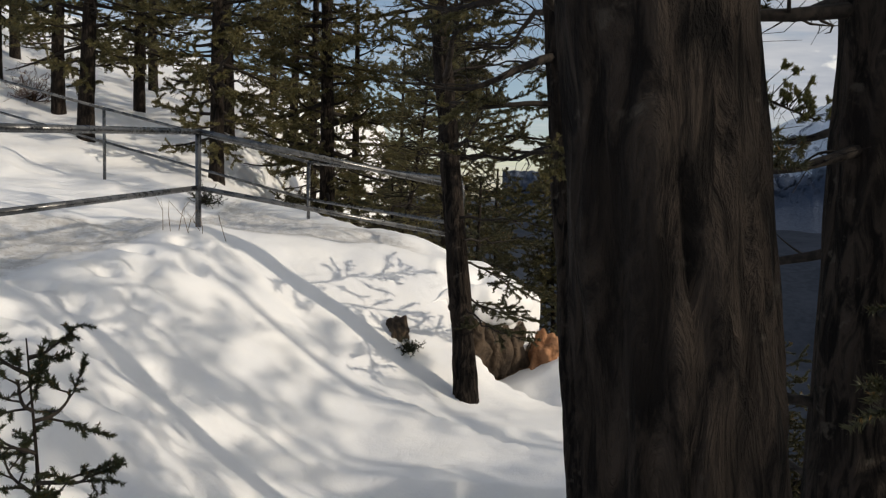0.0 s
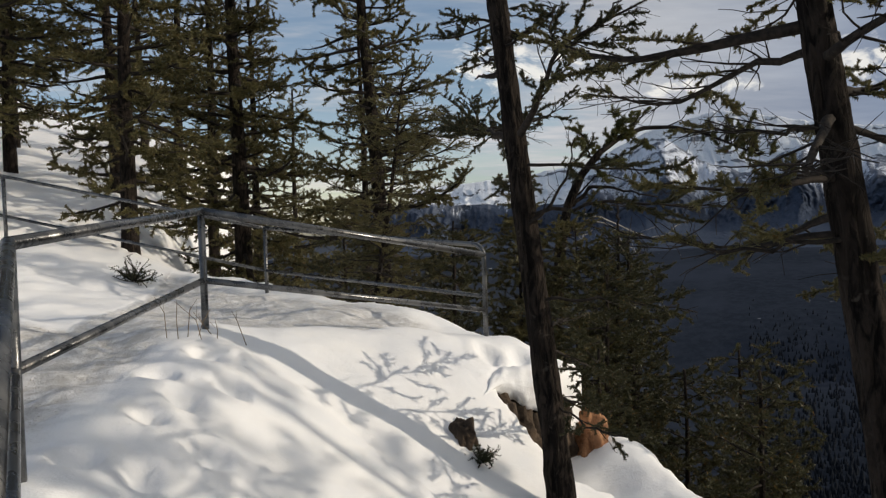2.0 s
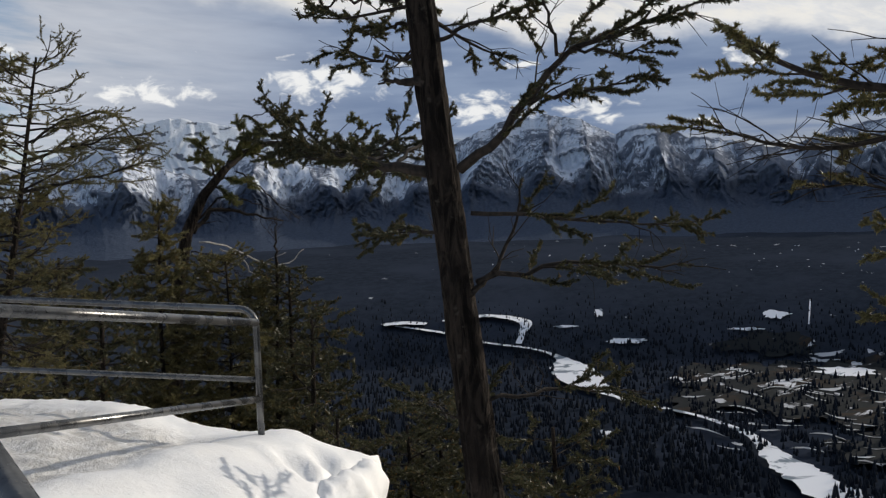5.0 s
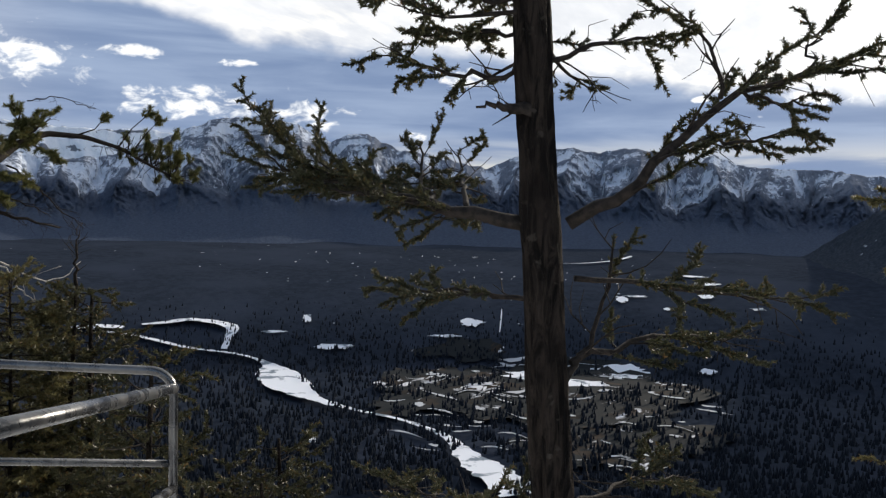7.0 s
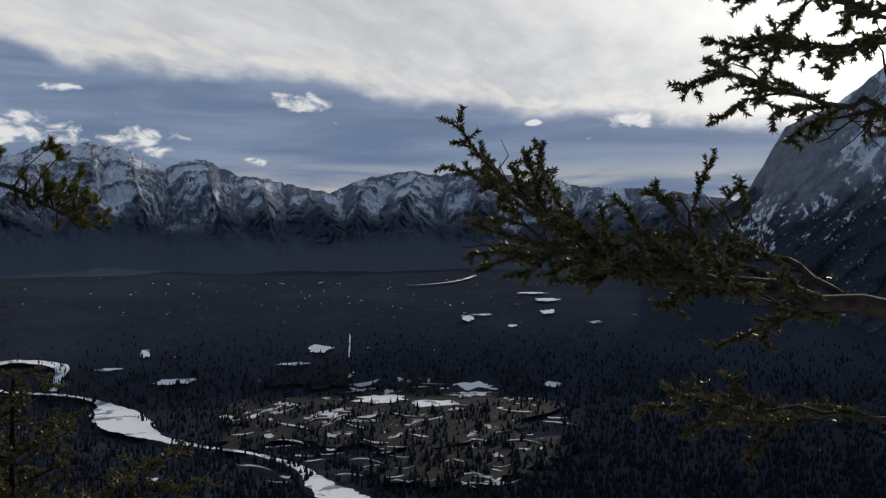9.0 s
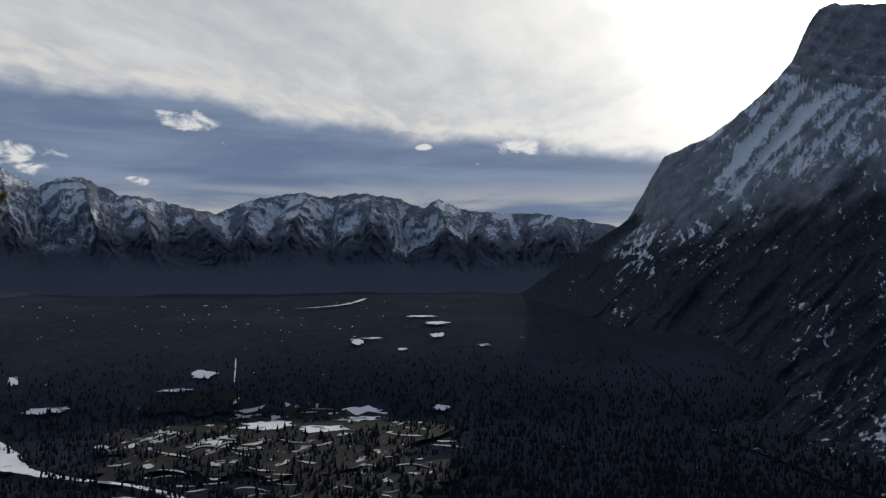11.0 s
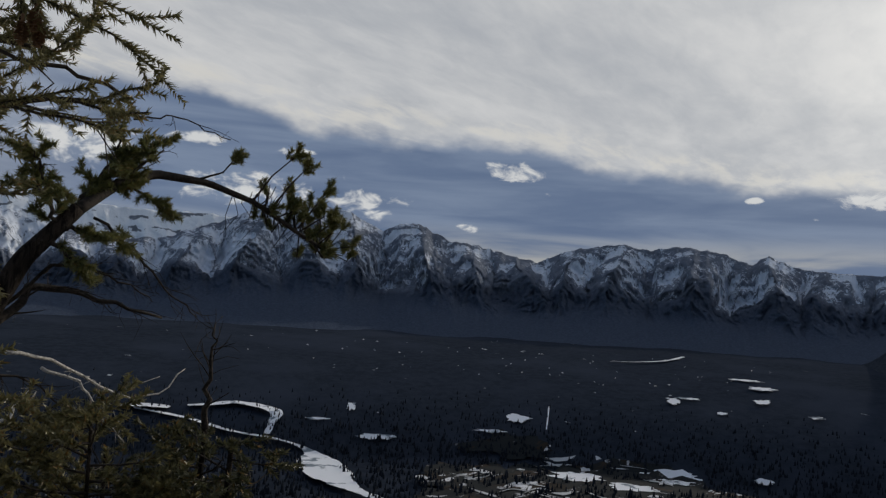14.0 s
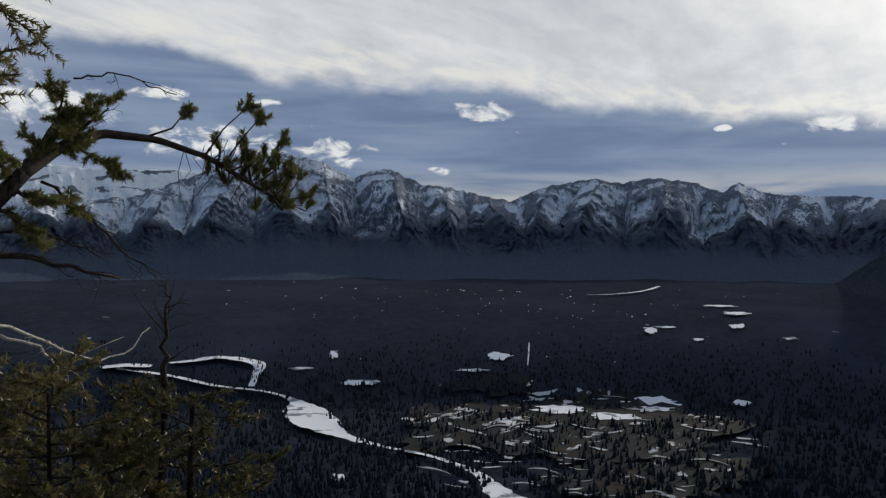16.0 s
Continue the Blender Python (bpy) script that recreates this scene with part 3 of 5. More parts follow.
def peak_shape(az, t, el, top):
    """A banded summit cliff over snow slopes cut by slanting ribs, and steep forest streaked with snow below."""
    slant, along = az - 0.95 * el, az + el
    slant += 0.8 * fbm(slant * 0.25, along * 0.12, 6.0, 3)
    crest = 0.5 * (ridged(slant * 0.15, along * 0.03, 2.0, 2) - 0.6)
    rib = ridged(slant * 0.62, along * 0.11, 5.0, 6)
    wall = el - (11.6 - 0.27 * (az - 105.4)) + 0.5 * fbm(az * 0.4, 2.0, 0.0, 4)
    bed = triangle(el * 1.25 + 0.33 * az + 0.35 * fbm(az * 0.3, el * 0.5, 0.0, 4))
    cliff = float(smooth01(-1.2, 0.2, wall))
    trees = float(np.interp(az, [86, 88.4, 95, 98, 104, 110, 114, 120, 150], [0.8, 1.2, 2.4, 2.0, 3.2, 5.2, 7.2, 8.5, 9.0]))
    over = el - trees + 1.6 * fbm(slant * 0.6, along * 0.25, 3.0, 4) + 1.2 * (rib - 1.0)
    env = float(smooth01(0.04, 0.3, t)) * (1.1 - 0.8 * t)
    out = env * (110 * crest + 40 * (rib - 1.0)) + 22 * cliff * bed * (1 - 0.4 * t)
    bowl = float(smooth01(0.0, 2.2, over)) * (1 - cliff)
    shoulder = float(smooth01(1.9, 0.4, top - el) * smooth01(103, 97, az))
    dark = math.exp(-((az - 98.2) / 1.7) ** 2 - ((el - 4.2) / 2.0) ** 2)
    specks = 0.55 * ridged(slant * 1.6, along * 0.55, 8.0, 5) - 0.78
    patch = 0.30 * float(smooth01(104, 112, az)) + 0.46 * float(smooth01(102, 98, az) * smooth01(92, 96, az) * smooth01(-4, 0, el)) + 0.35 * fbm(az * 0.25, el * 0.25, 4.0, 3)
    snow = -0.40 + 0.74 * bowl - 0.62 * bowl * (rib - 0.85) + 0.3 * bowl * fbm(az * 0.9, el * 0.9, 13.0, 4) - 0.35 * shoulder - 0.75 * dark - 0.2 * crest
    snow += cliff * (0.66 - 0.80 * bed - 0.10 * max(0.0, wall)) + (1 - bowl) * (1 - cliff) * (1.5 * specks + patch + 0.17)
    return el, out, snow, float(smooth01(1.4, -1.2, over))


def build_peak():
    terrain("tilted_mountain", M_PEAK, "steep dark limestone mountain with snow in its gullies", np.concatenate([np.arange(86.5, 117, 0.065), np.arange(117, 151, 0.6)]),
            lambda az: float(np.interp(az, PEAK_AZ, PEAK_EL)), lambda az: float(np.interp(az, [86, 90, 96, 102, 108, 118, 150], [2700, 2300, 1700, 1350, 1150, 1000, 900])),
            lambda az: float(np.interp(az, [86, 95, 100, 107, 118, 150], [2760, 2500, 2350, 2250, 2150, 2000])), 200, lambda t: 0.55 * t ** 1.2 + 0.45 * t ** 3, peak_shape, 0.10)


build_peak()


def ribbon(name, course, widths, mat, label, category, lift):
    pts = [Vector(on_valley(a, e, lift)) for a, e in course]
    fine = []
    for k in range(len(pts) - 1):
        p0, p1, p2, p3 = pts[max(k - 1, 0)], pts[k], pts[k + 1], pts[min(k + 2, len(pts) - 1)]
        for u in np.linspace(0, 1, 10, endpoint=k == len(pts) - 2):
            fine.append(0.5 * (2 * p1 + (p2 - p0) * u + (2 * p0 - 5 * p1 + 4 * p2 - p3) * u * u + (3 * p1 - p0 - 3 * p2 + p3) * u ** 3))
    ws = np.interp(np.linspace(0, 1, len(fine)), np.linspace(0, 1, len(widths)), widths)
    verts = np.zeros((len(fine), 3, 3))
    for k, p in enumerate(fine):
        d = (fine[min(k + 1, len(fine) - 1)] - fine[max(k - 1, 0)]).normalized()
        out = Vector((d.y, -d.x, 0)) * ws[k] * (1 + 0.35 * fbm(k * 0.5, 3.3))
        for m in range(3):
            verts[k, m] = p + out * (m - 1)
    s = Shell()
    s.grid(verts[:, ::-1])
    return tagged(s.link(name, mat, smooth=False), label, category, kind="structure")


ribbon("river", [(42.1, -8.0), (45.3, -8.6), (48.1, -9.35), (51.3, -9.85), (53.2, -10.5), (53.9, -11.2), (54.9, -12.1), (56.4, -12.85), (59.1, -13.6), (62.5, -14.3), (65.4, -15.3), (66.9, -16.5), (68.8, -17.6), (71.0, -18.8)],
       [9, 8, 8, 6, 10, 34, 36, 14, 5, 4, 6, 14, 24, 26], M_ICE, "frozen snow-covered river winding through dark forest", "river", 2.5)
ribbon("side_channel", [(45.3, -7.8), (46.8, -7.7), (48.5, -7.55), (50.8, -8.0), (50.7, -8.8), (50.4, -9.5)], [9, 14, 18, 16, 8, 6], M_ICE, "narrow snow-covered side channel of the river", "river", 2.5)
ribbon("river_backwater", [(41.2, -7.9), (42.6, -7.8), (44.2, -7.95)], [16, 26, 14], M_ICE, "snow-covered backwater of the river", "river", 2.5)
ribbon("highway", [(72.8, -3.48), (74.3, -3.43), (76.3, -3.2), (77.4, -2.86)], [2.8, 4.4, 6.6, 5.0], M_ICE, "pale snow-lined highway across the valley floor", "road", 3.0)
ribbon("far_lake", [(81.8, -1.60), (82.8, -1.62), (84.8, -1.74), (87.4, -1.70)], [30, 60, 40, 30], M_ICE, "thin frozen lake far down the valley", "lake", 3.0)


def blob(name, az, el, half_az, half_el, mat, label, category, lift, seed):
    """An uneven patch that follows the valley floor."""
    s, rings = Shell(), 9
    verts = np.zeros((rings, 41, 3))
    for k in range(41):
        a = 2 * math.pi * (k % 40) / 40
        r = max(0.65, min(1.4, 1 + 0.6 * fbm(math.cos(a) * 1.9 + seed * 3.1, math.sin(a) * 1.9, seed, 5)))
        for i in range(rings):
            u = r * (i + 0.02) / (rings - 1)
            verts[i, k] = on_valley(az + half_az * u * math.cos(a), el + half_el * u * math.sin(a), lift)
    s.grid(verts)
    return tagged(s.link(name, mat, smooth=False), label, category, kind="structure")


MEADOWS = [(71.5, -12.4, 9.0, 2.3), (80.0, -14.3, 4.2, 1.1), (66.5, -9.4, 2.8, 0.8), (63.8, -11.7, 3.0, 1.0), (75.5, -15.6, 4.6, 1.2), (62.5, -13.2, 2.2, 0.7)]
for k, f in enumerate(MEADOWS):
    blob("meadow", *f, M_MEADOW, "brown meadow streaked with melting snow", "meadow", 1.0 + 0.1 * k, 40 + k)
FIELDS = [(77.3, -10.5, 1.7, 0.45), (74.6, -11.4, 1.6, 0.22), (70.8, -11.1, 1.5, 0.25), (66.9, -7.65, 0.75, 0.24), (65.2, -8.6, 1.0, 0.10),
          (57.6, -9.4, 1.3, 0.16), (55.8, -7.5, 0.28, 0.25), (53.6, -8.4, 0.7, 0.08), (76.9, -5.75, 0.35, 0.2), (77.8, -5.5, 0.8, 0.05), (82.2, -4.5, 0.8, 0.1),
          (82.3, -5.3, 0.5, 0.14), (81.2, -4.05, 1.0, 0.05), (79.9, -6.25, 0.3, 0.08), (82.5, -10.15, 0.5, 0.16), (85.4, -5.95, 0.4, 0.07), (56.1, -15.5, 0.5, 0.2)]
for k, f in enumerate(FIELDS):
    blob("snow_field", *f, M_ICE, "open snow field among dark valley forest", "snow field", 2.0, k + 5)


GOLF = (72.0, -13.6, 11.5, 3.9)


def build_forest():
    """Spires of the valley forest in front of the lookout."""
    rng = np.random.RandomState(5)
    s = Shell()
    ang = np.arange(5) * 2 * math.pi / 5
    count = 0
    while count < 17000:
        az, el = rng.uniform(30, 114), -5.4 - 13.6 * rng.rand() ** 0.8
        clump = fbm(az * 0.55, el * 1.5, 4.0, 3)
        keep = 0.9
        if ((az - GOLF[0]) / GOLF[2]) ** 2 + ((el - GOLF[1]) / GOLF[3]) ** 2 < 1:
            keep = 0.9 if clump > -0.10 else 0.04
        for a, e, ha, he in FIELDS:
            if ((az - a) / (ha * 1.1)) ** 2 + ((el - e - 0.1) / (he * 1.6)) ** 2 < 1:
                keep = 0.01
        for a, e, w in [(53.4, -10.9, 0.5), (54.0, -11.7, 1.0), (55.2, -12.5, 0.8), (56.6, -13.1, 0.6), (66.9, -16.8, 0.9), (68.6, -17.8, 1.3)]:
            if math.hypot((az - a) * 0.8, el - e) < w:
                keep = 0.0
        if rng.rand() > keep * float(smooth01(-5.4, -9.5, el)):
            continue
        base = np.array(on_valley(az, el, 0.0))
        far = DEPTH / math.tan(radians(-el))
        k = drawn_in(far) / far
        h = rng.uniform(7, 16) * k * (0.6 + 0.4 * rng.rand())
        w = h * rng.uniform(0.15, 0.25)
        turn = rng.uniform(0, 1.2)
        low = base + np.stack([np.cos(ang + turn) * w, np.sin(ang + turn) * w, np.full(5, h * 0.06)], 1)
        mid = base + np.stack([np.cos(ang + turn + 0.6) * w * 0.6, np.sin(ang + turn + 0.6) * w * 0.6, np.full(5, h * 0.5)], 1)
        tip = base + np.array([[0, 0, h]])
        i = np.arange(5)
        s.add(np.vstack([low, mid, tip]), np.stack([i, (i + 1) % 5, 5 + (i + 1) % 5, 5 + i], 1), np.stack([5 + i, 5 + (i + 1) % 5, np.full(5, 10)], 1))
        count += 1
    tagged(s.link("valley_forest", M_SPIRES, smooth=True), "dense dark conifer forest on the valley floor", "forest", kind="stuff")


build_forest()


def build_snow_patches():
    """Thin drifts and snowy lanes left on the open meadows by the river."""
    rng = np.random.RandomState(12)
    s = Shell()
    count = 0
    while count < 85:
        az, el = GOLF[0] + GOLF[2] * rng.uniform(-1, 1), GOLF[1] + GOLF[3] * rng.uniform(-1, 1)
        if ((az - GOLF[0]) / GOLF[2]) ** 2 + ((el - GOLF[1]) / GOLF[3]) ** 2 > 1 or fbm(az * 0.55, el * 1.5, 4.0, 3) > -0.04 or fbm(az * 0.4, el * 0.9, 9.0) < -0.25:
            continue
        ha, he, tilt = rng.uniform(0.15, 1.0), rng.uniform(0.012, 0.05) * (2.6 if rng.rand() < 0.15 else 1.0), rng.uniform(-0.25, 0.15)
        bow = rng.uniform(-0.25, 0.25)
        ring = []
        for k in range(22):
            a = 2 * math.pi * k / 22
            r = 1 + 0.8 * fbm(math.cos(a) * 1.7 + count * 3.1, math.sin(a) * 1.7, count)
            da = ha * r * math.cos(a)
            ring.append(on_valley(az + da, el + he * r * math.sin(a) + tilt * da + bow * da * da, 2.2 + 0.003 * count))
        verts = np.array([on_valley(az, el, 2.2 + 0.003 * count)] + ring)
        s.add(verts, tris=[(0, 1 + (k + 1) % 22, 1 + k) for k in range(22)])
        count += 1
    tagged(s.link("snow_patches", M_DRIFT, smooth=False), "thin white snow drifts left on brown meadows", "snow", kind="stuff")


build_snow_patches()


ribbon("forest_cutting", [(68.85, -8.3), (68.9, -7.6), (68.95, -6.75)], [1.0, 1.3, 1.0], M_ICE, "narrow snow-covered cutting in the forest", "clearing", 4.0)


def build_roofs():
    """Snowy roofs of the far town."""
    rng = np.random.RandomState(8)
    s = Shell()
    for k in range(170):
        az = rng.uniform(54, 82) if k > 30 else rng.uniform(44, 56)
        el = -rng.uniform(3.0, 5.2) + 0.25 * fbm(az * 0.5, 4.0)
        if fbm(az * 0.8, el * 3, 6.0) < 0.08:
            continue
        x, y, z = on_valley(az, el, 6.0)
        w, d, h = rng.uniform(0.6, 3.2) * rng.rand() ** 0.5, rng.uniform(0.7, 2.2), 1.2
        v = [(x - w, y - d, z), (x + w, y - d, z), (x + w, y + d, z), (x - w, y + d, z), (x - w, y, z + h), (x + w, y, z + h)]
        s.add(v, [(0, 1, 5, 4), (2, 3, 4, 5)], [(1, 2, 5), (3, 0, 4)])
    tagged(s.link("town_roofs", M_ICE, smooth=False), "tiny snowy roofs of a distant town", "town", kind="stuff")


build_roofs()


# ---- railings ----
def pipe_between(s, a, b, r, sides=14):
    s.tube(np.array([a, b]), r, sides)


def build_railings():
    r = 0.029
    front = thing("railing", (P2[0], P2[1], -0.76), "grey galvanised steel pipe railing standing in snow", "railing", "pipe railings")
    tops = [(*P3, -0.07), (*P2, 0.29), (*P1, 0.46), (*P0, -0.045)]
    mids = [(*P3, -0.60), (*P2, -0.256), (*P1, -0.09), (*P0, -0.62)]
    for (x, y, zt), low in zip(tops[:3], (-1.3, -1.05, -0.8)):
        s = Shell()
        s.tube(np.array([(x, y, low), (x, y, zt)]), r, 16)
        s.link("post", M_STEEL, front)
    for rows, name, rr in ((tops, "top_rail", 0.031), (mids, "middle_rail", 0.026)):
        for a, b in zip(rows, rows[1:]):
            s = Shell()
            pipe_between(s, a, b, rr)
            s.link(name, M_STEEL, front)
    for p in tops[:3]:
        bm = bmesh.new()
        bmesh.ops.create_uvsphere(bm, u_segments=14, v_segments=8, radius=0.0325)
        me = bpy.data.meshes.new("weld_joint")
        bm.to_mesh(me)
        bm.free()
        me.materials.append(M_STEEL)
        ob = new("weld_joint", me)
        ob.parent = front
        ob.location = Vector(p) - front.location
    back = thing("railing", (P0[0], P0[1], -0.9), "grey galvanised steel pipe railing along the outer path edge", "railing", "pipe railings")
    tops = [(*Q3, 2.0), (*Q2, 1.12), (*Q1, 0.29), (*P0, 0.052)]
    mids = [(*Q3, 1.45), (*Q2, 0.57), (*Q1, -0.28), (*P0, -0.475)]
    for (x, y, zt), low in zip(tops[:3], (0.6, -0.1, -1.0)):
        s = Shell()
        s.tube(np.array([(x, y, low), (x, y, zt)]), 0.026, 14)
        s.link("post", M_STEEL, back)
    for a, b in zip(mids, mids[1:]):
        s = Shell()
        pipe_between(s, a, b, 0.021)
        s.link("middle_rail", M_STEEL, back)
    for a, b in zip(tops[:2], tops[1:3]):
        s = Shell()
        pipe_between(s, a, b, 0.024)
        s.link("top_rail", M_STEEL, back)
    # the last rail bends down into the corner post
    a, b = Vector(tops[2]), Vector(tops[3])
    d = (b - a).normalized()
    pts = [a, a.lerp(b, 0.5), b - d * 0.12]
    for k in range(1, 8):
        t = k / 7 * math.pi / 2
        pts.append(b - d * (0.12 - 0.12 * math.sin(t)) - Vector((0, 0, 0.12 * (1 - math.cos(t)))))
    pts += [Vector((b.x, b.y, -0.5)), Vector((b.x, b.y, -1.25))]
    s = Shell()
    s.tube(np.array([tuple(p) for p in pts]), 0.026, 16)
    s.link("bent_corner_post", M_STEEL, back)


build_railings()


# ---- conifers ----
def unit(v):
    return v / max(np.linalg.norm(v), 1e-9)


def needles(s, a, b, per_m, length, width, rng, flat=0.7):
    """Needle blades along the twigs from a to b."""
    a, b = np.asarray(a), np.asarray(b)
    if len(a) == 0:
        return
    ln = np.linalg.norm(b - a, axis=1)
    count = np.maximum(1, (ln * per_m).astype(int))
    k = np.repeat(np.arange(len(a)), count)
    u = rng.rand(len(k), 1)
    base = a[k] + (b[k] - a[k]) * u
    axis = (b - a)[k] / np.maximum(ln[k, None], 1e-9)
    rand = rng.randn(len(k), 3)
    rand[:, 2] *= flat
    perp = rand - axis * np.sum(rand * axis, 1, keepdims=True)
    perp /= np.maximum(np.linalg.norm(perp, axis=1, keepdims=True), 1e-9)
    way = axis * rng.uniform(0.35, 0.95, (len(k), 1)) + perp * 0.85
    way /= np.linalg.norm(way, axis=1, keepdims=True)
    side = np.cross(way, rng.randn(len(k), 3))
    side /= np.maximum(np.linalg.norm(side, axis=1, keepdims=True), 1e-9)
    tip = base + way * length * rng.uniform(0.65, 1.15, (len(k), 1))
    w = side * width * 0.5
    verts = np.stack([base - w, base + w, tip], 1).reshape(-1, 3)
    s.add(verts, tris=np.arange(len(k) * 3).reshape(-1, 3))


def bough(wood, twigs, p, az, el, length, r, rng, leafy=1.0, lift=0.25, sub=0.11, wander=0.25, sag=0.35, brush=0.14):
    """One limb with its side branches; twig ends are gathered for the needles."""
    n = 9
    pts, d_az, d_el = [np.array(p, float)], az, el
    for k in range(n):
        t = (k + 1) / n
        d_az += rng.randn() * wander * 0.35
        d_el += (-sag + (sag + lift) * t * 1.6) * 0.22 + rng.randn() * wander * 0.22
        pts.append(pts[-1] + length / n * np.array([math.sin(d_az) * math.cos(d_el), math.cos(d_az) * math.cos(d_el), math.sin(d_el)]))
    pts = np.array(pts)
    wood.tube(pts, np.linspace(r, max(r * 0.18, 0.003), n + 1), 6)
    limb_branches(wood, twigs, pts, length, rng, leafy, sub, brush, r)
    return pts


def limb_branches(wood, twigs, pts, length, rng, leafy, sub, brush, r, start=0.22):
    seg = np.linalg.norm(np.diff(pts, axis=0), axis=1)
    along = np.concatenate([[0], np.cumsum(seg)])
    total = along[-1]
    s, flip = total * start, 1
    while s < total:
        t = s / total
        p = np.array([np.interp(s, along, pts[:, c]) for c in range(3)])
        q = np.array([np.interp(min(s + 0.05, total), along, pts[:, c]) for c in range(3)])
        d = unit(q - p) if np.linalg.norm(q - p) > 1e-6 else unit(pts[-1] - pts[-2])
        side = unit(np.cross(d, [0, 0, 1])) * flip
        flip = -flip
        ln = (0.16 + 0.42 * length * (1 - t) * t * 2.2) * rng.uniform(0.55, 1.2)
        ln = min(ln, 0.75)
        way = unit(d * rng.uniform(0.6, 1.1) + side * rng.uniform(0.7, 1.1) + np.array([0, 0, rng.uniform(-0.35, 0.35)]))
        m = 4
        path = [p]
        for k in range(m):
            way = unit(way + rng.randn(3) * 0.18 + d * 0.08)
            path.append(path[-1] + way * ln / m)
        path = np.array(path)
        wood.tube(path, np.linspace(max(0.0035, r * 0.22 * (1 - t) + 0.003), 0.0016, m + 1), 4, False)
        if rng.rand() < leafy:
            for k in range(1, m):
                twigs.append((path[k], path[k + 1]))
            steps = max(2, int(ln / (brush * 0.42)))
            for k in range(steps):
                u = 0.25 + 0.75 * (k + rng.rand()) / steps
                idx = min(m - 1, int(u * m))
                b0 = path[idx] + (path[idx + 1] - path[idx]) * (u * m - idx) if idx < m else path[-1]
                w2 = unit(way * 0.9 + rng.randn(3) * np.array([0.8, 0.8, 0.45]))
                twigs.append((b0, b0 + w2 * brush * rng.uniform(0.5, 1.1)))
        elif rng.rand() < 0.8:
            for k in range(2):
                b0 = path[1 + k]
                w2 = unit(way + rng.randn(3) * 0.8)
                wood.tube(np.array([b0, b0 + w2 * ln * 0.3, b0 + unit(w2 + rng.randn(3) * 0.4) * ln * 0.55]), [0.0028, 0.002, 0.0012], 3, False)
        s += sub * rng.uniform(0.7, 1.3)
    if leafy > 0:
        twigs.append((pts[-2], pts[-1]))


def trunk_shell(path, radii, sides, rough, seed):
    """A trunk with ridged, plated bark."""
    s = Shell()
    s.tube(path, radii, sides, True)
    v = s.v[0]
    c = np.repeat(path, sides, axis=0)
    for k in range(len(c)):
        d = v[k] - c[k]
        ang = math.atan2(d[1], d[0])
        bark = noise.ridged_multi_fractal(Vector((math.cos(ang) * 2.2, math.sin(ang) * 2.2, v[k][2] * 1.1 + seed)), 0.9, 2.2, 4, 1.0, 2.0) - 1.0
        v[k] += d * rough * bark
    return s


def bend_path(base, top, wobble, rings, rng, curve=(0, 0)):
    t = np.linspace(0, 1, rings)
    p = np.outer(1 - t, base) + np.outer(t, top)
    a, b = rng.rand(2) * 6
    p[:, 0] += wobble * np.sin(t * 5 + a) * t * (1 - t) * 3 + curve[0] * t * (1 - t) * 4
    p[:, 1] += wobble * np.cos(t * 4 + b) * t * (1 - t) * 3 + curve[1] * t * (1 - t) * 4
    return p


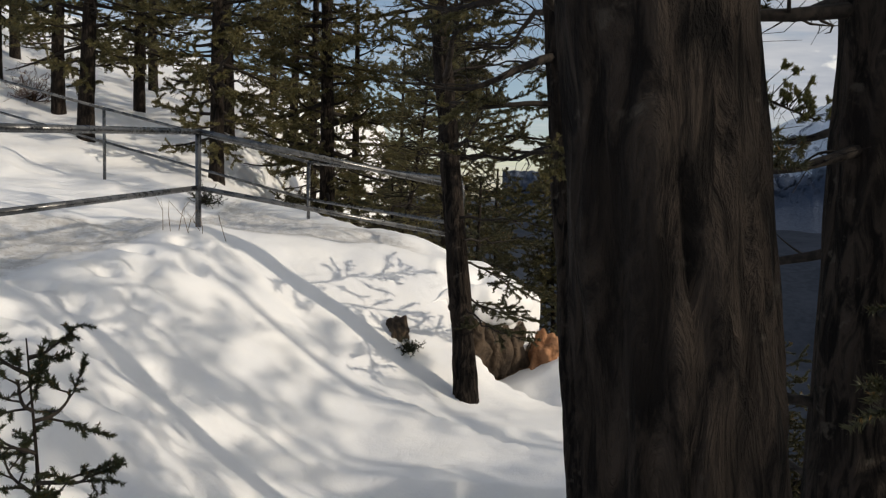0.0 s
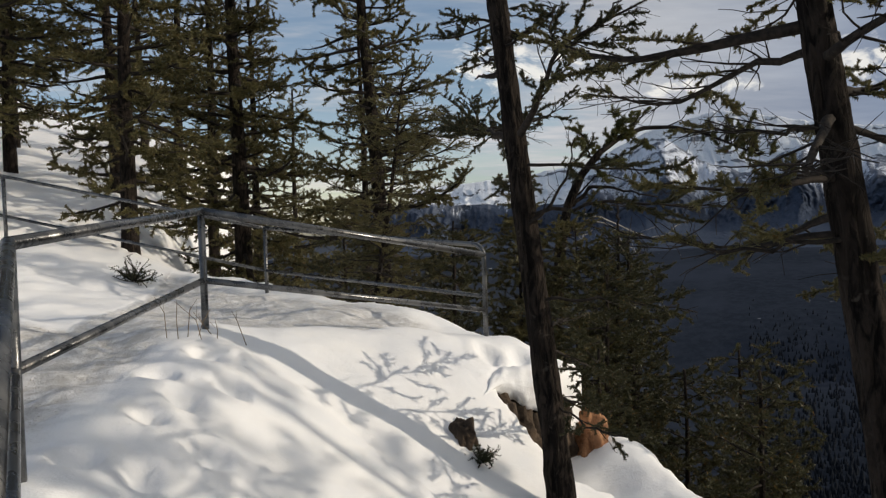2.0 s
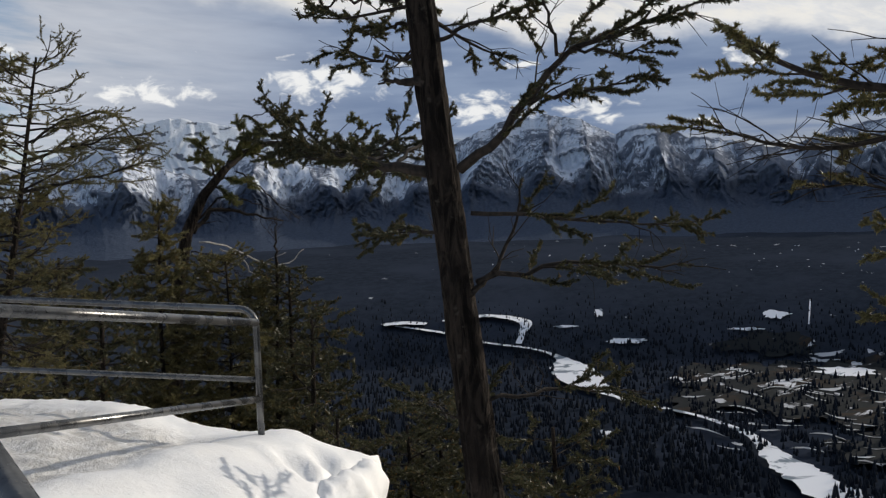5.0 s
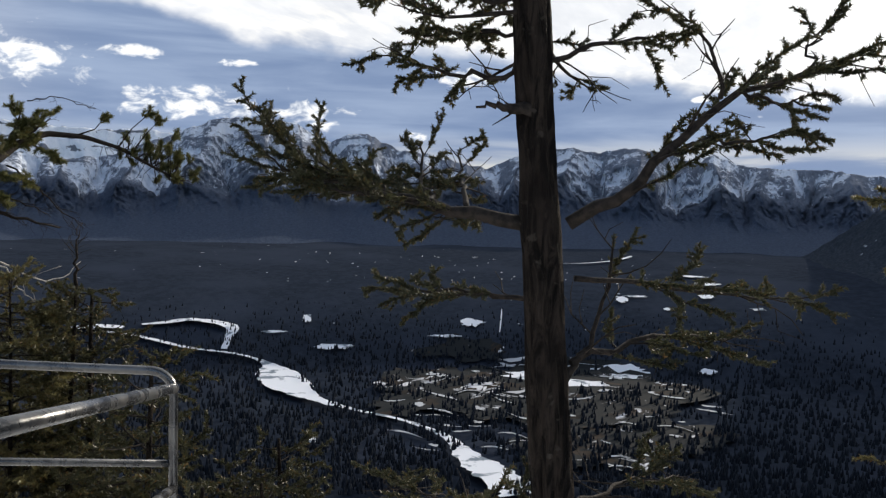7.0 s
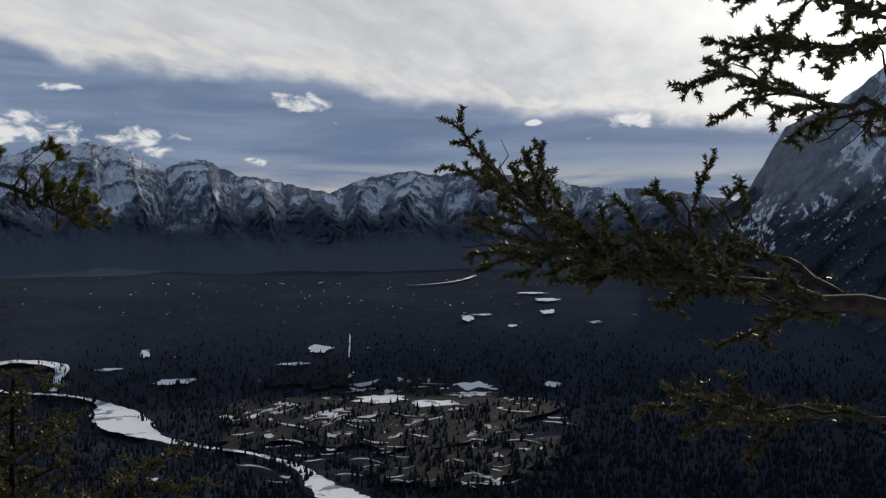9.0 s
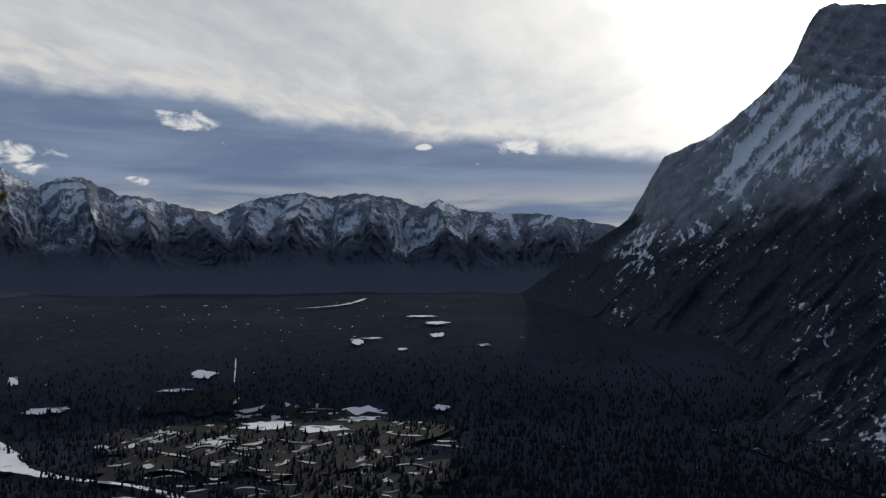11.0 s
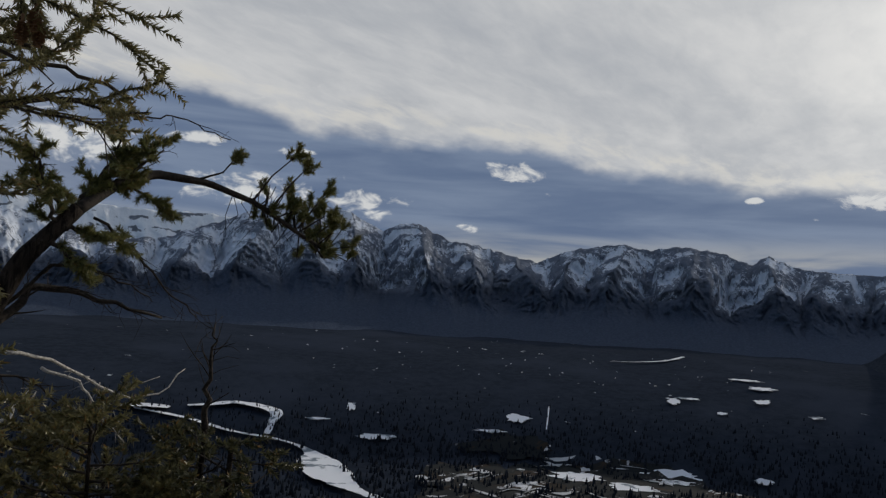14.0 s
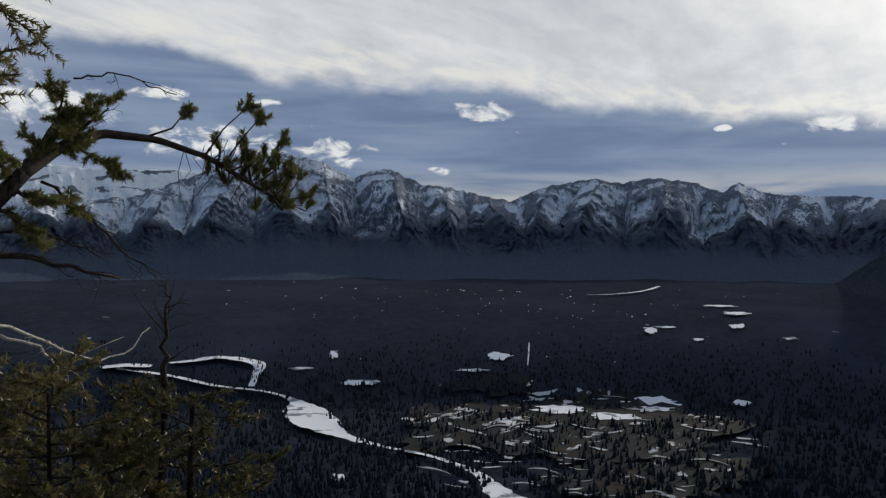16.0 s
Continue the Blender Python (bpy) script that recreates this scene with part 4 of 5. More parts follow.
def conifer(label, base, top, r0, crown_from=0.2, limbs=50, reach=1.4, seed=1, needle=(0.03, 0.005, 420), leafy=0.9, mat=None, rings=60, sides=18, rough=0.10, wobble=0.08,
            dead=0.12, extra=(), sub=0.12, lift=0.25, name="fir_tree", category="tree", group="conifers on the slope", brush=0.14, shape=0.75, curve=(0, 0), taper=0.18, apart=False):
    rng = np.random.RandomState(seed)
    tree = thing(name, base, label, category, group)
    path = bend_path(np.array(base, float) - np.array([0, 0, 0.4]), np.array(top, float), wobble, rings, rng, curve)
    t = np.linspace(0, 1, rings)
    radii = r0 * (1 - t * (1 - taper)) + r0 * 0.5 * np.exp(-t * (top[2] - base[2]) * 4)
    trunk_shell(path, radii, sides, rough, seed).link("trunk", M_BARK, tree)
    wood, twigs = Shell(), []

    def done(shell):
        if apart:
            shell.link("limb", M_TWIG, tree)
            return Shell()
        return shell

    for k in range(limbs):
        h = crown_from + (0.99 - crown_from) * (k + rng.rand() * 0.8) / limbs
        p = np.array([np.interp(h, t, path[:, c]) for c in range(3)])
        rel = (h - crown_from) / (1 - crown_from)
        ln = reach * (1 - rel * shape) * rng.uniform(0.55, 1.12) * min(1.0, 0.5 + rel * 3)
        alive = 0.0 if rng.rand() < dead * (1.6 - rel) else leafy
        bough(wood, twigs, p, k * 2.399 + rng.randn() * 0.5, rng.uniform(-0.3, 0.25) + 0.35 * rel, ln, max(0.008, 0.022 * ln * (0.6 + r0 * 4)), rng, alive, lift, sub, brush=brush)
        wood = done(wood)
    for e in extra:
        pts = np.array(e[0], float)
        fine = np.array([[np.interp(u, np.linspace(0, 1, len(pts)), pts[:, c]) for c in range(3)] for u in np.linspace(0, 1, 12)])
        fine[1:-1] += rng.randn(10, 3) * 0.012
        wood.tube(fine, np.linspace(e[1], max(0.004, e[1] * 0.15), 12), 8)
        limb_branches(wood, twigs, fine, np.linalg.norm(pts[-1] - pts[0]), rng, e[2], e[3] if len(e) > 3 else sub, brush, e[1], 0.18)
        wood = done(wood)
    if not apart:
        tagged(wood.link("branchwork", M_TWIG, tree), kind="stuff")
    if twigs:
        crown = Shell()
        tw = np.array(twigs)
        needles(crown, tw[:, 0], tw[:, 1], needle[2], needle[0], needle[1], rng)
        crown.link("crown", mat or M_FIR, tree, smooth=False)
    return tree


def gz(x, y):
    return ground_z(x, y, False)[0]


# the near trunks beside the start of the walk
FAR_NEEDLE, MID_NEEDLE, NEAR_NEEDLE = (0.060, 0.021, 350), (0.048, 0.0165, 320), (0.021, 0.0076, 950)
conifer("massive dark trunk of an old fir at the path", (0.575, 1.34, gz(0.575, 1.34)), (-0.55, 2.25, 11.0), 0.185, 0.36, 24, 2.2, 11, FAR_NEEDLE, rings=260, sides=80, rough=0.16, wobble=0.03, dead=0.3, taper=0.4, apart=True, sub=0.16, brush=0.2)
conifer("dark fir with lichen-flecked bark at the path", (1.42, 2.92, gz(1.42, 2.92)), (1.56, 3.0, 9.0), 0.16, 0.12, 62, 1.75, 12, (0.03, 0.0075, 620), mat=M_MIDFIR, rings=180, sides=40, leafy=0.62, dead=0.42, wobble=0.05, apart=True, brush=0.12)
# firs whose shade falls across the mound
conifer("open-crowned fir on the rim of the slope", (4.6, 3.4, gz(4.6, 3.4)), (4.5, 3.5, 5.5), 0.12, 0.25, 54, 1.6, 15, MID_NEEDLE, leafy=0.85, dead=0.2, sub=0.13, brush=0.14)
conifer("open-crowned fir on the rim of the slope", (3.9, 1.7, gz(3.9, 1.7)), (3.7, 1.6, 5.0), 0.11, 0.22, 64, 1.7, 16, MID_NEEDLE, leafy=0.92, dead=0.2, sub=0.13, brush=0.14)
conifer("open-crowned fir on the rim of the slope", (6.4, 5.0, gz(6.4, 5.0)), (6.4, 5.0, 5.0), 0.12, 0.30, 50, 1.7, 17, MID_NEEDLE, leafy=0.75, dead=0.2, sub=0.13, brush=0.14)
for k, (x, y, top) in enumerate(((3.6, 4.2, 1.3), (4.3, 2.9, 1.5), (5.7, 3.8, 2.3), (3.1, 2.5, 0.8))):
    conifer("small open fir below the rim of the slope", (x, y, gz(x, y)), (x + 0.1, y, top), 0.05, 0.35, 34, 0.95, 71 + k, MID_NEEDLE, leafy=0.85, dead=0.12, sub=0.15, brush=0.15, rings=30, sides=10)
for k, (x, y, top) in enumerate(((8.2, 1.4, 4.6), (9.6, 3.0, 4.4), (7.2, -0.4, 3.8))):
    conifer("open-crowned fir on the rim of the slope", (x, y, gz(x, y)), (x - 0.1, y, top), 0.11, 0.42, 66, 1.6, 61 + k, FAR_NEEDLE, leafy=0.85, dead=0.15, sub=0.15, brush=0.17, rings=40, sides=10)
# slim fir in the snow with open sparse boughs
conifer("slim fir with sparse half-dead boughs rising from snow", (0.86, 4.36, -2.0), (0.16, 5.80, 7.3), 0.100, 0.24, 64, 1.6, 13, NEAR_NEEDLE, rings=200, sides=44, rough=0.2, leafy=0.85, dead=0.28, wobble=0.02, apart=True, brush=0.065, sub=0.085,
        extra=[([(0.62, 4.85, 1.02), (0.52, 5.3, 1.05), (0.42, 5.9, 0.92), (0.10, 6.35, 1.05)], 0.022, 0.15, 0.05), ([(0.65, 4.8, 0.7), (0.75, 5.4, 0.72), (0.55, 6.1, 0.80)], 0.016, 0.2, 0.06),
               ([(0.68, 4.7, 0.2), (0.2, 4.9, 0.15), (-0.2, 5.3, 0.25)], 0.012, 0.1, 0.09), ([(0.6, 4.9, 1.3), (0.95, 5.3, 1.5), (1.0, 6.0, 1.35)], 0.018, 0.6, 0.07),
               ([(0.6, 4.9, 1.5), (0.2, 5.2, 1.75), (-0.2, 5.7, 1.7)], 0.016, 0.5, 0.06), ([(0.7, 4.7, -0.1), (1.0, 5.1, -0.05), (1.3, 5.6, -0.15)], 0.012, 0.3, 0.08)])
# the leaning fir at the foot of the mound
LEFT_BOUGHS = [([(-0.02, 7.75, 0.94), (-0.08, 8.05, 0.98), (-0.08, 8.3, 1.04), (-0.02, 8.7, 1.1), (-0.03, 8.95, 1.22), (-0.05, 9.16, 1.44)], 0.034, 0.9, 0.055),
    ([(-0.06, 8.45, 1.07), (0.08, 8.8, 1.12), (0.17, 9.16, 1.17)], 0.013, 0.85, 0.065),
    ([(-0.08, 8.2, 1.02), (0.12, 8.36, 1.1), (0.34, 8.48, 1.18), (0.44, 8.54, 1.34)], 0.014, 0.85, 0.065),
    ([(-0.06, 8.05, 0.99), (0.2, 8.18, 1.1), (0.45, 8.32, 1.18), (0.57, 8.38, 1.31)], 0.014, 0.85, 0.07)]
LEFT_SIDE_BOUGHS = [([(-0.04, 8.6, 1.09), (-0.14, 8.85, 1.14), (-0.2, 9.05, 1.24)], 0.01, 0.9, 0.055),
    ([(0.0, 8.4, 1.06), (0.14, 8.7, 1.1), (0.22, 8.95, 1.2)], 0.01, 0.9, 0.055),
    ([(-0.08, 8.25, 1.03), (-0.2, 8.5, 1.06), (-0.24, 8.75, 1.12)], 0.01, 0.9, 0.055),
    ([(-0.05, 7.95, 0.97), (0.15, 8.2, 0.98), (0.28, 8.5, 1.04)], 0.01, 0.6, 0.08),
    ([(0.0, 7.62, 0.95), (0.03, 7.42, 1.06), (0.05, 7.25, 1.24), (0.09, 7.02, 1.47), (0.32, 6.76, 1.58), (0.59, 6.53, 1.7)], 0.03, 0.62, 0.075)]
RIGHT_BOUGHS = [([(0.05, 7.22, 1.26), (0.24, 7.02, 1.3), (0.44, 6.82, 1.34)], 0.012, 0.75, 0.07),
    ([(0.09, 7.04, 1.46), (0.07, 7.06, 1.62), (0.14, 7.16, 1.78), (0.1, 7.3, 1.83)], 0.009, 0.6, 0.08),
    ([(0.12, 6.98, 1.49), (0.3, 6.86, 1.46), (0.46, 6.74, 1.47)], 0.009, 0.8, 0.06),
    ([(0.34, 6.75, 1.59), (0.46, 6.72, 1.74), (0.52, 6.66, 1.82)], 0.007, 0.7, 0.07),
    ([(0.05, 7.63, 0.28), (0.2, 7.58, 0.4), (0.33, 7.54, 0.62), (0.39, 7.52, 0.9)], 0.017, 0.12, 0.12)]
UPPER_BOUGHS = [([(-0.1, 7.75, 1.4), (-0.18, 7.84, 1.42), (-0.26, 7.94, 1.415)], 0.03, 0.0, 0.5),
    ([(-0.08, 7.8, 1.55), (-0.12, 8.1, 1.58), (-0.1, 8.43, 1.68)], 0.013, 0.8, 0.06),
    ([(-0.08, 7.7, 1.62), (0.08, 7.5, 1.72), (0.2, 7.25, 1.7)], 0.013, 0.75, 0.07),
    ([(-0.1, 7.8, 1.85), (-0.2, 8.15, 1.92), (-0.28, 8.4, 1.9)], 0.014, 0.85, 0.06),
    ([(-0.1, 7.8, 1.72), (0.0, 8.1, 1.78), (0.05, 8.35, 1.8)], 0.01, 0.85, 0.06),
    ([(0.03, 7.72, 0.62), (0.1, 8.15, 0.62), (0.2, 8.6, 0.6)], 0.013, 0.8, 0.06)]
LOWER_BOUGHS = [([(0.05, 7.6, 0.72), (0.4, 7.25, 0.68), (0.8, 6.75, 0.62)], 0.013, 0.6, 0.08),
    ([(0.1, 7.62, 0.35), (0.55, 7.4, 0.42), (0.95, 7.2, 0.38), (1.3, 7.0, 0.36)], 0.016, 0.7, 0.07),
    ([(0.15, 7.62, -0.3), (0.7, 7.5, -0.3), (1.15, 7.3, -0.42)], 0.013, 0.6, 0.08),
    ([(0.2, 7.62, -0.7), (0.55, 7.9, -0.85), (0.75, 8.2, -1.0)], 0.012, 0.9, 0.05),
    ([(0.22, 7.6, -1.1), (0.45, 7.3, -1.25), (0.7, 7.1, -1.3)], 0.01, 0.8, 0.06),
    ([(0.2, 7.6, -0.5), (0.5, 8.3, -0.55), (0.9, 8.9, -0.6)], 0.012, 0.8, 0.06),
    ([(0.22, 7.6, -1.0), (0.5, 8.0, -1.2), (0.85, 8.3, -1.3)], 0.012, 0.95, 0.05)]
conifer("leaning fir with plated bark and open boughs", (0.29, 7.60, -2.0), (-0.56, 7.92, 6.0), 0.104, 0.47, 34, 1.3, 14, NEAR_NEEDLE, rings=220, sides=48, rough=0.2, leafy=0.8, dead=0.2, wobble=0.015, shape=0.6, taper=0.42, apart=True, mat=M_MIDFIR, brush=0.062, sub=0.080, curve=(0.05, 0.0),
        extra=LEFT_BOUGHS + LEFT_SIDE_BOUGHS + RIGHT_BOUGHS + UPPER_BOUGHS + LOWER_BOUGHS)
# young fir just behind the corner railing, its boughs reach over the outlook
NEAR_FIR = conifer("young fir with clear needles and a brown cone cluster", (-0.75, 13.35, -1.6), (-0.15, 12.85, 2.3), 0.055, 0.16, 104, 0.95, 36, (0.018, 0.0043, 900), rings=80, sides=16, leafy=0.96, dead=0.08, wobble=0.04, shape=0.5, brush=0.095, sub=0.085, apart=True,
        extra=[([(-0.30, 12.95, 1.05), (-0.05, 12.5, 1.12), (0.22, 12.1, 1.20), (0.515, 11.90, 1.285)], 0.017, 0.85, 0.06), ([(-0.25, 12.92, 1.35), (0.0, 12.45, 1.45), (0.22, 12.05, 1.50), (0.42, 11.85, 1.52)], 0.014, 0.9, 0.06),
               ([(-0.22, 12.9, 1.5), (-0.05, 12.4, 1.7), (0.12, 12.0, 1.74), (0.357, 11.918, 1.421)], 0.013, 0.9, 0.06),
               ([(0.22, 12.1, 1.2), (0.4, 12.05, 1.36), (0.62, 11.98, 1.32)], 0.005, 0.0, 0.25), ([(0.0, 12.45, 1.45), (0.25, 12.3, 1.4), (0.48, 12.1, 1.40)], 0.008, 0.9, 0.06)])


def cone(tree, place, length, turn):
    """A hanging cone with rows of open scales."""
    s = Shell()
    rows, scales = 9, 7
    for i in range(rows):
        u = (i + 0.5) / rows
        r = length * 0.30 * math.sin(math.pi * (0.12 + 0.80 * u))
        for k in range(scales):
            a = 2 * math.pi * (k + 0.5 * (i % 2)) / scales + turn
            out, side = np.array([math.cos(a), math.sin(a), 0.0]), np.array([-math.sin(a), math.cos(a), 0.0])
            c = np.array(place) + np.array([0.0, 0.0, -length * u])
            w = side * length * 0.11
            s.add([c - w, c + w, c + out * r + w * 0.8 - [0, 0, length * 0.10], c + out * r - w * 0.8 - [0, 0, length * 0.10], c + out * r * 1.15 - [0, 0, length * 0.06]], [(0, 1, 2, 3)], [(2, 4, 3)])
    s.tube(np.array([np.array(place) + [0, 0, 0.01], np.array(place) - [0, 0, length]]), length * 0.07, 6)
    s.link("cone", M_CONE, tree, "dry brown hanging cone")


for k, (dx, dy, dz) in enumerate(((0.0, 0.0, 0.02), (0.018, 0.012, 0.0), (-0.012, 0.016, -0.004))):
    cone(NEAR_FIR, (0.357 + dx, 11.918 + dy, 1.396 + dz), 0.042, k * 0.7)
# trees past the lookout corner
conifer("tall fir with dense lower crown beside the railing", (0.2, 18.9, -2.8), (-0.35, 18.0, 8.5), 0.19, 0.14, 92, 2.6, 21, FAR_NEEDLE, rings=90, sides=18, leafy=0.97, dead=0.14, brush=0.24, sub=0.13)
conifer("dense dark fir standing near the railing", (-2.75, 20.0, -1.8), (-2.75, 20.1, 10.5), 0.20, 0.08, 120, 2.3, 22, FAR_NEEDLE, rings=90, leafy=1.0, dead=0.06, brush=0.26, sub=0.13)
conifer("slender fir on the snowy hillside", (-4.4, 16.5, gz(-4.4, 16.5)), (-4.15, 16.4, 9.0), 0.15, 0.12, 100, 1.9, 23, FAR_NEEDLE, leafy=0.97, dead=0.12, brush=0.24, sub=0.13)
conifer("fir with bare lower trunk on the snowy hillside", (-7.0, 16.7, gz(-7.0, 16.7)), (-6.8, 16.6, 9.5), 0.17, 0.18, 84, 2.0, 24, FAR_NEEDLE, leafy=0.97, dead=0.15, brush=0.24, sub=0.13)
woods = conifer("fir in the dense hillside woods", (-9.0, 20.0, gz(-9.0, 20.0)), (-8.9, 20.0, gz(-9, 20) + 11), 0.16, 0.13, 90, 2.2, 25, (0.075, 0.028, 150), leafy=0.97, dead=0.12, brush=0.28, sub=0.16, sides=12)
for k, (x, y) in enumerate([(-8.0, 22.5), (-11.5, 22.0), (-5.8, 23.0), (-13.5, 27.0), (-9.5, 28.0), (-5.0, 28.5), (-16.5, 31.0), (-12.0, 34.0), (-7.0, 35.0), (-2.6, 25.5), (0.2, 24.5), (-20.0, 30.0), (-1.5, 31.0), (-18.0, 24.0), (-14.0, 19.5), (-3.6, 23.4)]):
    copy_thing(woods, pose(x, y, gz(x, y) - 0.1, 0, 0, 67 * k))
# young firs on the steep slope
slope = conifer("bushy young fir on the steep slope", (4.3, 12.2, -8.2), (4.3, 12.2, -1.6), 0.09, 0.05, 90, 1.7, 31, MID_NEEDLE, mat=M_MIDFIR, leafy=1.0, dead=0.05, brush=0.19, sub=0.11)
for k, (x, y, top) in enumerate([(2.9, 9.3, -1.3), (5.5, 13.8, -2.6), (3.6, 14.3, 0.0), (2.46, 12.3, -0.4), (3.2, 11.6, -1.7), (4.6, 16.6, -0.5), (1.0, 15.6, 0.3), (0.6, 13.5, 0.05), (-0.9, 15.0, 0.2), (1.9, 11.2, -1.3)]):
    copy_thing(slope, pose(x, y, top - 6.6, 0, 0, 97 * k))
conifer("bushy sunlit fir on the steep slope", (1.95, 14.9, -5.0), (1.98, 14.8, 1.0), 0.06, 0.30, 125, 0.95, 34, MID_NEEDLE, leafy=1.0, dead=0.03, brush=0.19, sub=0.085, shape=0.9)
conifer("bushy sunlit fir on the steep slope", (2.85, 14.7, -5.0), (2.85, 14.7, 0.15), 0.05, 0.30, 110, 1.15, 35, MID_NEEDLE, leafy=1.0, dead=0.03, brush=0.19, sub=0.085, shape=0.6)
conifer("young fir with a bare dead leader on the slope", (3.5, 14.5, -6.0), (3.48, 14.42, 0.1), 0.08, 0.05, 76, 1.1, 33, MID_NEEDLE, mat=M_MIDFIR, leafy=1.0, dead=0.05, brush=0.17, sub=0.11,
        extra=[([(3.48, 14.42, 0.05), (3.46, 14.4, 0.4), (3.47, 14.39, 0.72)], 0.022, 0.0, 0.05)])


def build_pine():
    rng = np.random.RandomState(41)
    pine = thing("pine_tree", (3.0, 16.6, -3.0), "wind-bent pine with arching bough and bleached dead limbs", "tree", "conifers on the slope")
    wood, dead, twigs = Shell(), Shell(), []
    trunk = np.array([(3.0, 16.9, -3.2), (3.22, 16.85, -1.2), (3.28, 16.82, -0.28), (3.42, 16.74, 0.5), (3.65, 16.58, 1.08), (4.0, 16.45, 1.5)])
    t = np.linspace(0, 1, 40)
    path = np.array([[np.interp(u, np.linspace(0, 1, 6), trunk[:, c]) for c in range(3)] for u in t])
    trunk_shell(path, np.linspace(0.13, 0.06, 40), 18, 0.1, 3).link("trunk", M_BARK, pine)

    def limb(pts, r, leafy, sub=0.09, shell=wood, brush=0.13):
        pts = np.array(pts, float)
        u = np.linspace(0, 1, 14)
        fine = np.array([[np.interp(a, np.linspace(0, 1, len(pts)), pts[:, c]) for c in range(3)] for a in u])
        fine[1:-1] += rng.randn(12, 3) * 0.012
        shell.tube(fine, np.linspace(r, max(0.005, r * 0.25), 14), 8)
        limb_branches(shell, twigs, fine, np.linalg.norm(pts[-1] - pts[0]) * 0.8, rng, leafy, sub, brush, r, 0.1)
        return fine

    # the arching bough and its tip
    arch = np.array([(3.97, 16.46, 1.47), (4.4, 16.5, 1.76), (4.9, 16.6, 1.93), (5.45, 16.5, 1.93), (6.0, 16.35, 1.80), (6.5, 16.2, 1.55), (6.95, 16.05, 1.35)])
    u = np.linspace(0, 1, 30)
    fine = np.array([[np.interp(a, np.linspace(0, 1, 7), arch[:, c]) for c in range(3)] for a in u])
    wood.tube(fine, np.linspace(0.055, 0.014, 30), 10)
    for k in range(58):
        s = rng.uniform(0.62, 1.0)
        p = np.array([np.interp(s, u, fine[:, c]) for c in range(3)])
        d = np.array([rng.uniform(-0.1, 0.6), rng.uniform(-0.4, 0.3), rng.uniform(-0.5, 0.75)])
        q = p + unit(d) * rng.uniform(0.12, 0.42) * (1.1 if s > 0.8 else 0.6)
        e = q + unit(d + np.array([0, 0, 0.9])) * 0.13
        wood.tube(np.array([p, q, e]), [0.008, 0.006, 0.004], 5)
        if s > 0.74 or rng.rand() < 0.25:
            twigs += [(q + (e - q) * f, e + rng.randn(3) * 0.035) for f in (0.1, 0.3, 0.45, 0.6, 0.75)]
    up = [((5.95, 16.35, 1.82), (6.15, 16.3, 2.1), (6.4, 16.2, 2.35)), ((6.15, 16.3, 1.75), (6.4, 16.25, 2.05), (6.62, 16.2, 2.28)), ((5.35, 16.5, 1.95), (5.6, 16.45, 2.05), (5.75, 16.4, 2.25)), ((6.5, 16.2, 1.6), (6.7, 16.15, 1.85), (6.85, 16.1, 2.05))]
    for a, b, c in up:
        wood.tube(np.array([a, b, c]), [0.012, 0.009, 0.006], 6)
        c, b = np.array(c), np.array(b)
        for k in range(5):
            d = unit(c - b + rng.randn(3) * 0.12)
            twigs += [(c - d * 0.03 * k, c + rng.randn(3) * 0.05), (c - d * 0.02 * k, c + d * 0.05 + rng.randn(3) * 0.04)]
    for k in range(9):
        a = fine[int(30 * rng.uniform(0.45, 0.85))]
        wood.tube(np.array([a, a + rng.uniform(-0.1, 0.1, 3) + [0, 0, -0.15], a + rng.uniform(-0.15, 0.15, 3) + [0, 0, -0.32]]), [0.006, 0.004, 0.002], 4)
    # leafy boughs of the crown to the near side
    crown_limbs = [[(4.0, 16.5, 1.5), (4.2, 16.5, 1.72), (4.45, 16.4, 1.98), (4.6, 16.3, 2.1)], [(3.9, 16.5, 1.45), (3.7, 16.5, 1.75), (3.5, 16.4, 1.9)], [(4.1, 16.55, 1.6), (4.3, 16.5, 1.9), (4.35, 16.4, 2.2)],
                   [(3.9, 16.5, 1.35), (4.1, 16.4, 1.3), (4.35, 16.3, 1.28)], [(3.85, 16.5, 1.3), (3.7, 16.4, 1.55), (3.5, 16.3, 1.65)], [(4.3, 16.6, 1.7), (4.6, 16.5, 1.75), (4.8, 16.4, 1.62)], [(4.4, 16.55, 1.75), (4.7, 16.5, 1.98), (4.85, 16.4, 2.2)], [(3.8, 16.5, 1.25), (3.9, 16.4, 1.1), (4.05, 16.3, 0.95)]]
    for pts in crown_limbs:
        limb(pts, 0.022, 0.9, 0.08, brush=0.10)
    # bare and bleached limbs
    limb([(3.5, 16.7, 0.5), (3.9, 16.8, 0.85), (4.5, 16.8, 0.80), (5.2, 16.7, 0.62)], 0.045, 0.0, 0.10)
    limb([(4.2, 16.5, 1.45), (4.6, 16.4, 1.15), (4.9, 16.3, 0.85), (5.25, 16.3, 0.65)], 0.014, 0.0, 0.09)
    limb([(3.6, 16.7, 0.7), (3.95, 16.6, 1.05), (4.35, 16.5, 1.0), (4.75, 16.4, 0.82)], 0.018, 0.0, 0.07)
    limb([(3.45, 16.7, 0.2), (3.9, 16.6, 0.1), (4.2, 16.5, -0.25)], 0.012, 0.0, 0.08)
    limb([(4.35, 16.3, 2.3), (4.7, 16.2, 2.4), (5.3, 16.1, 2.3)], 0.008, 0.0, 0.3)
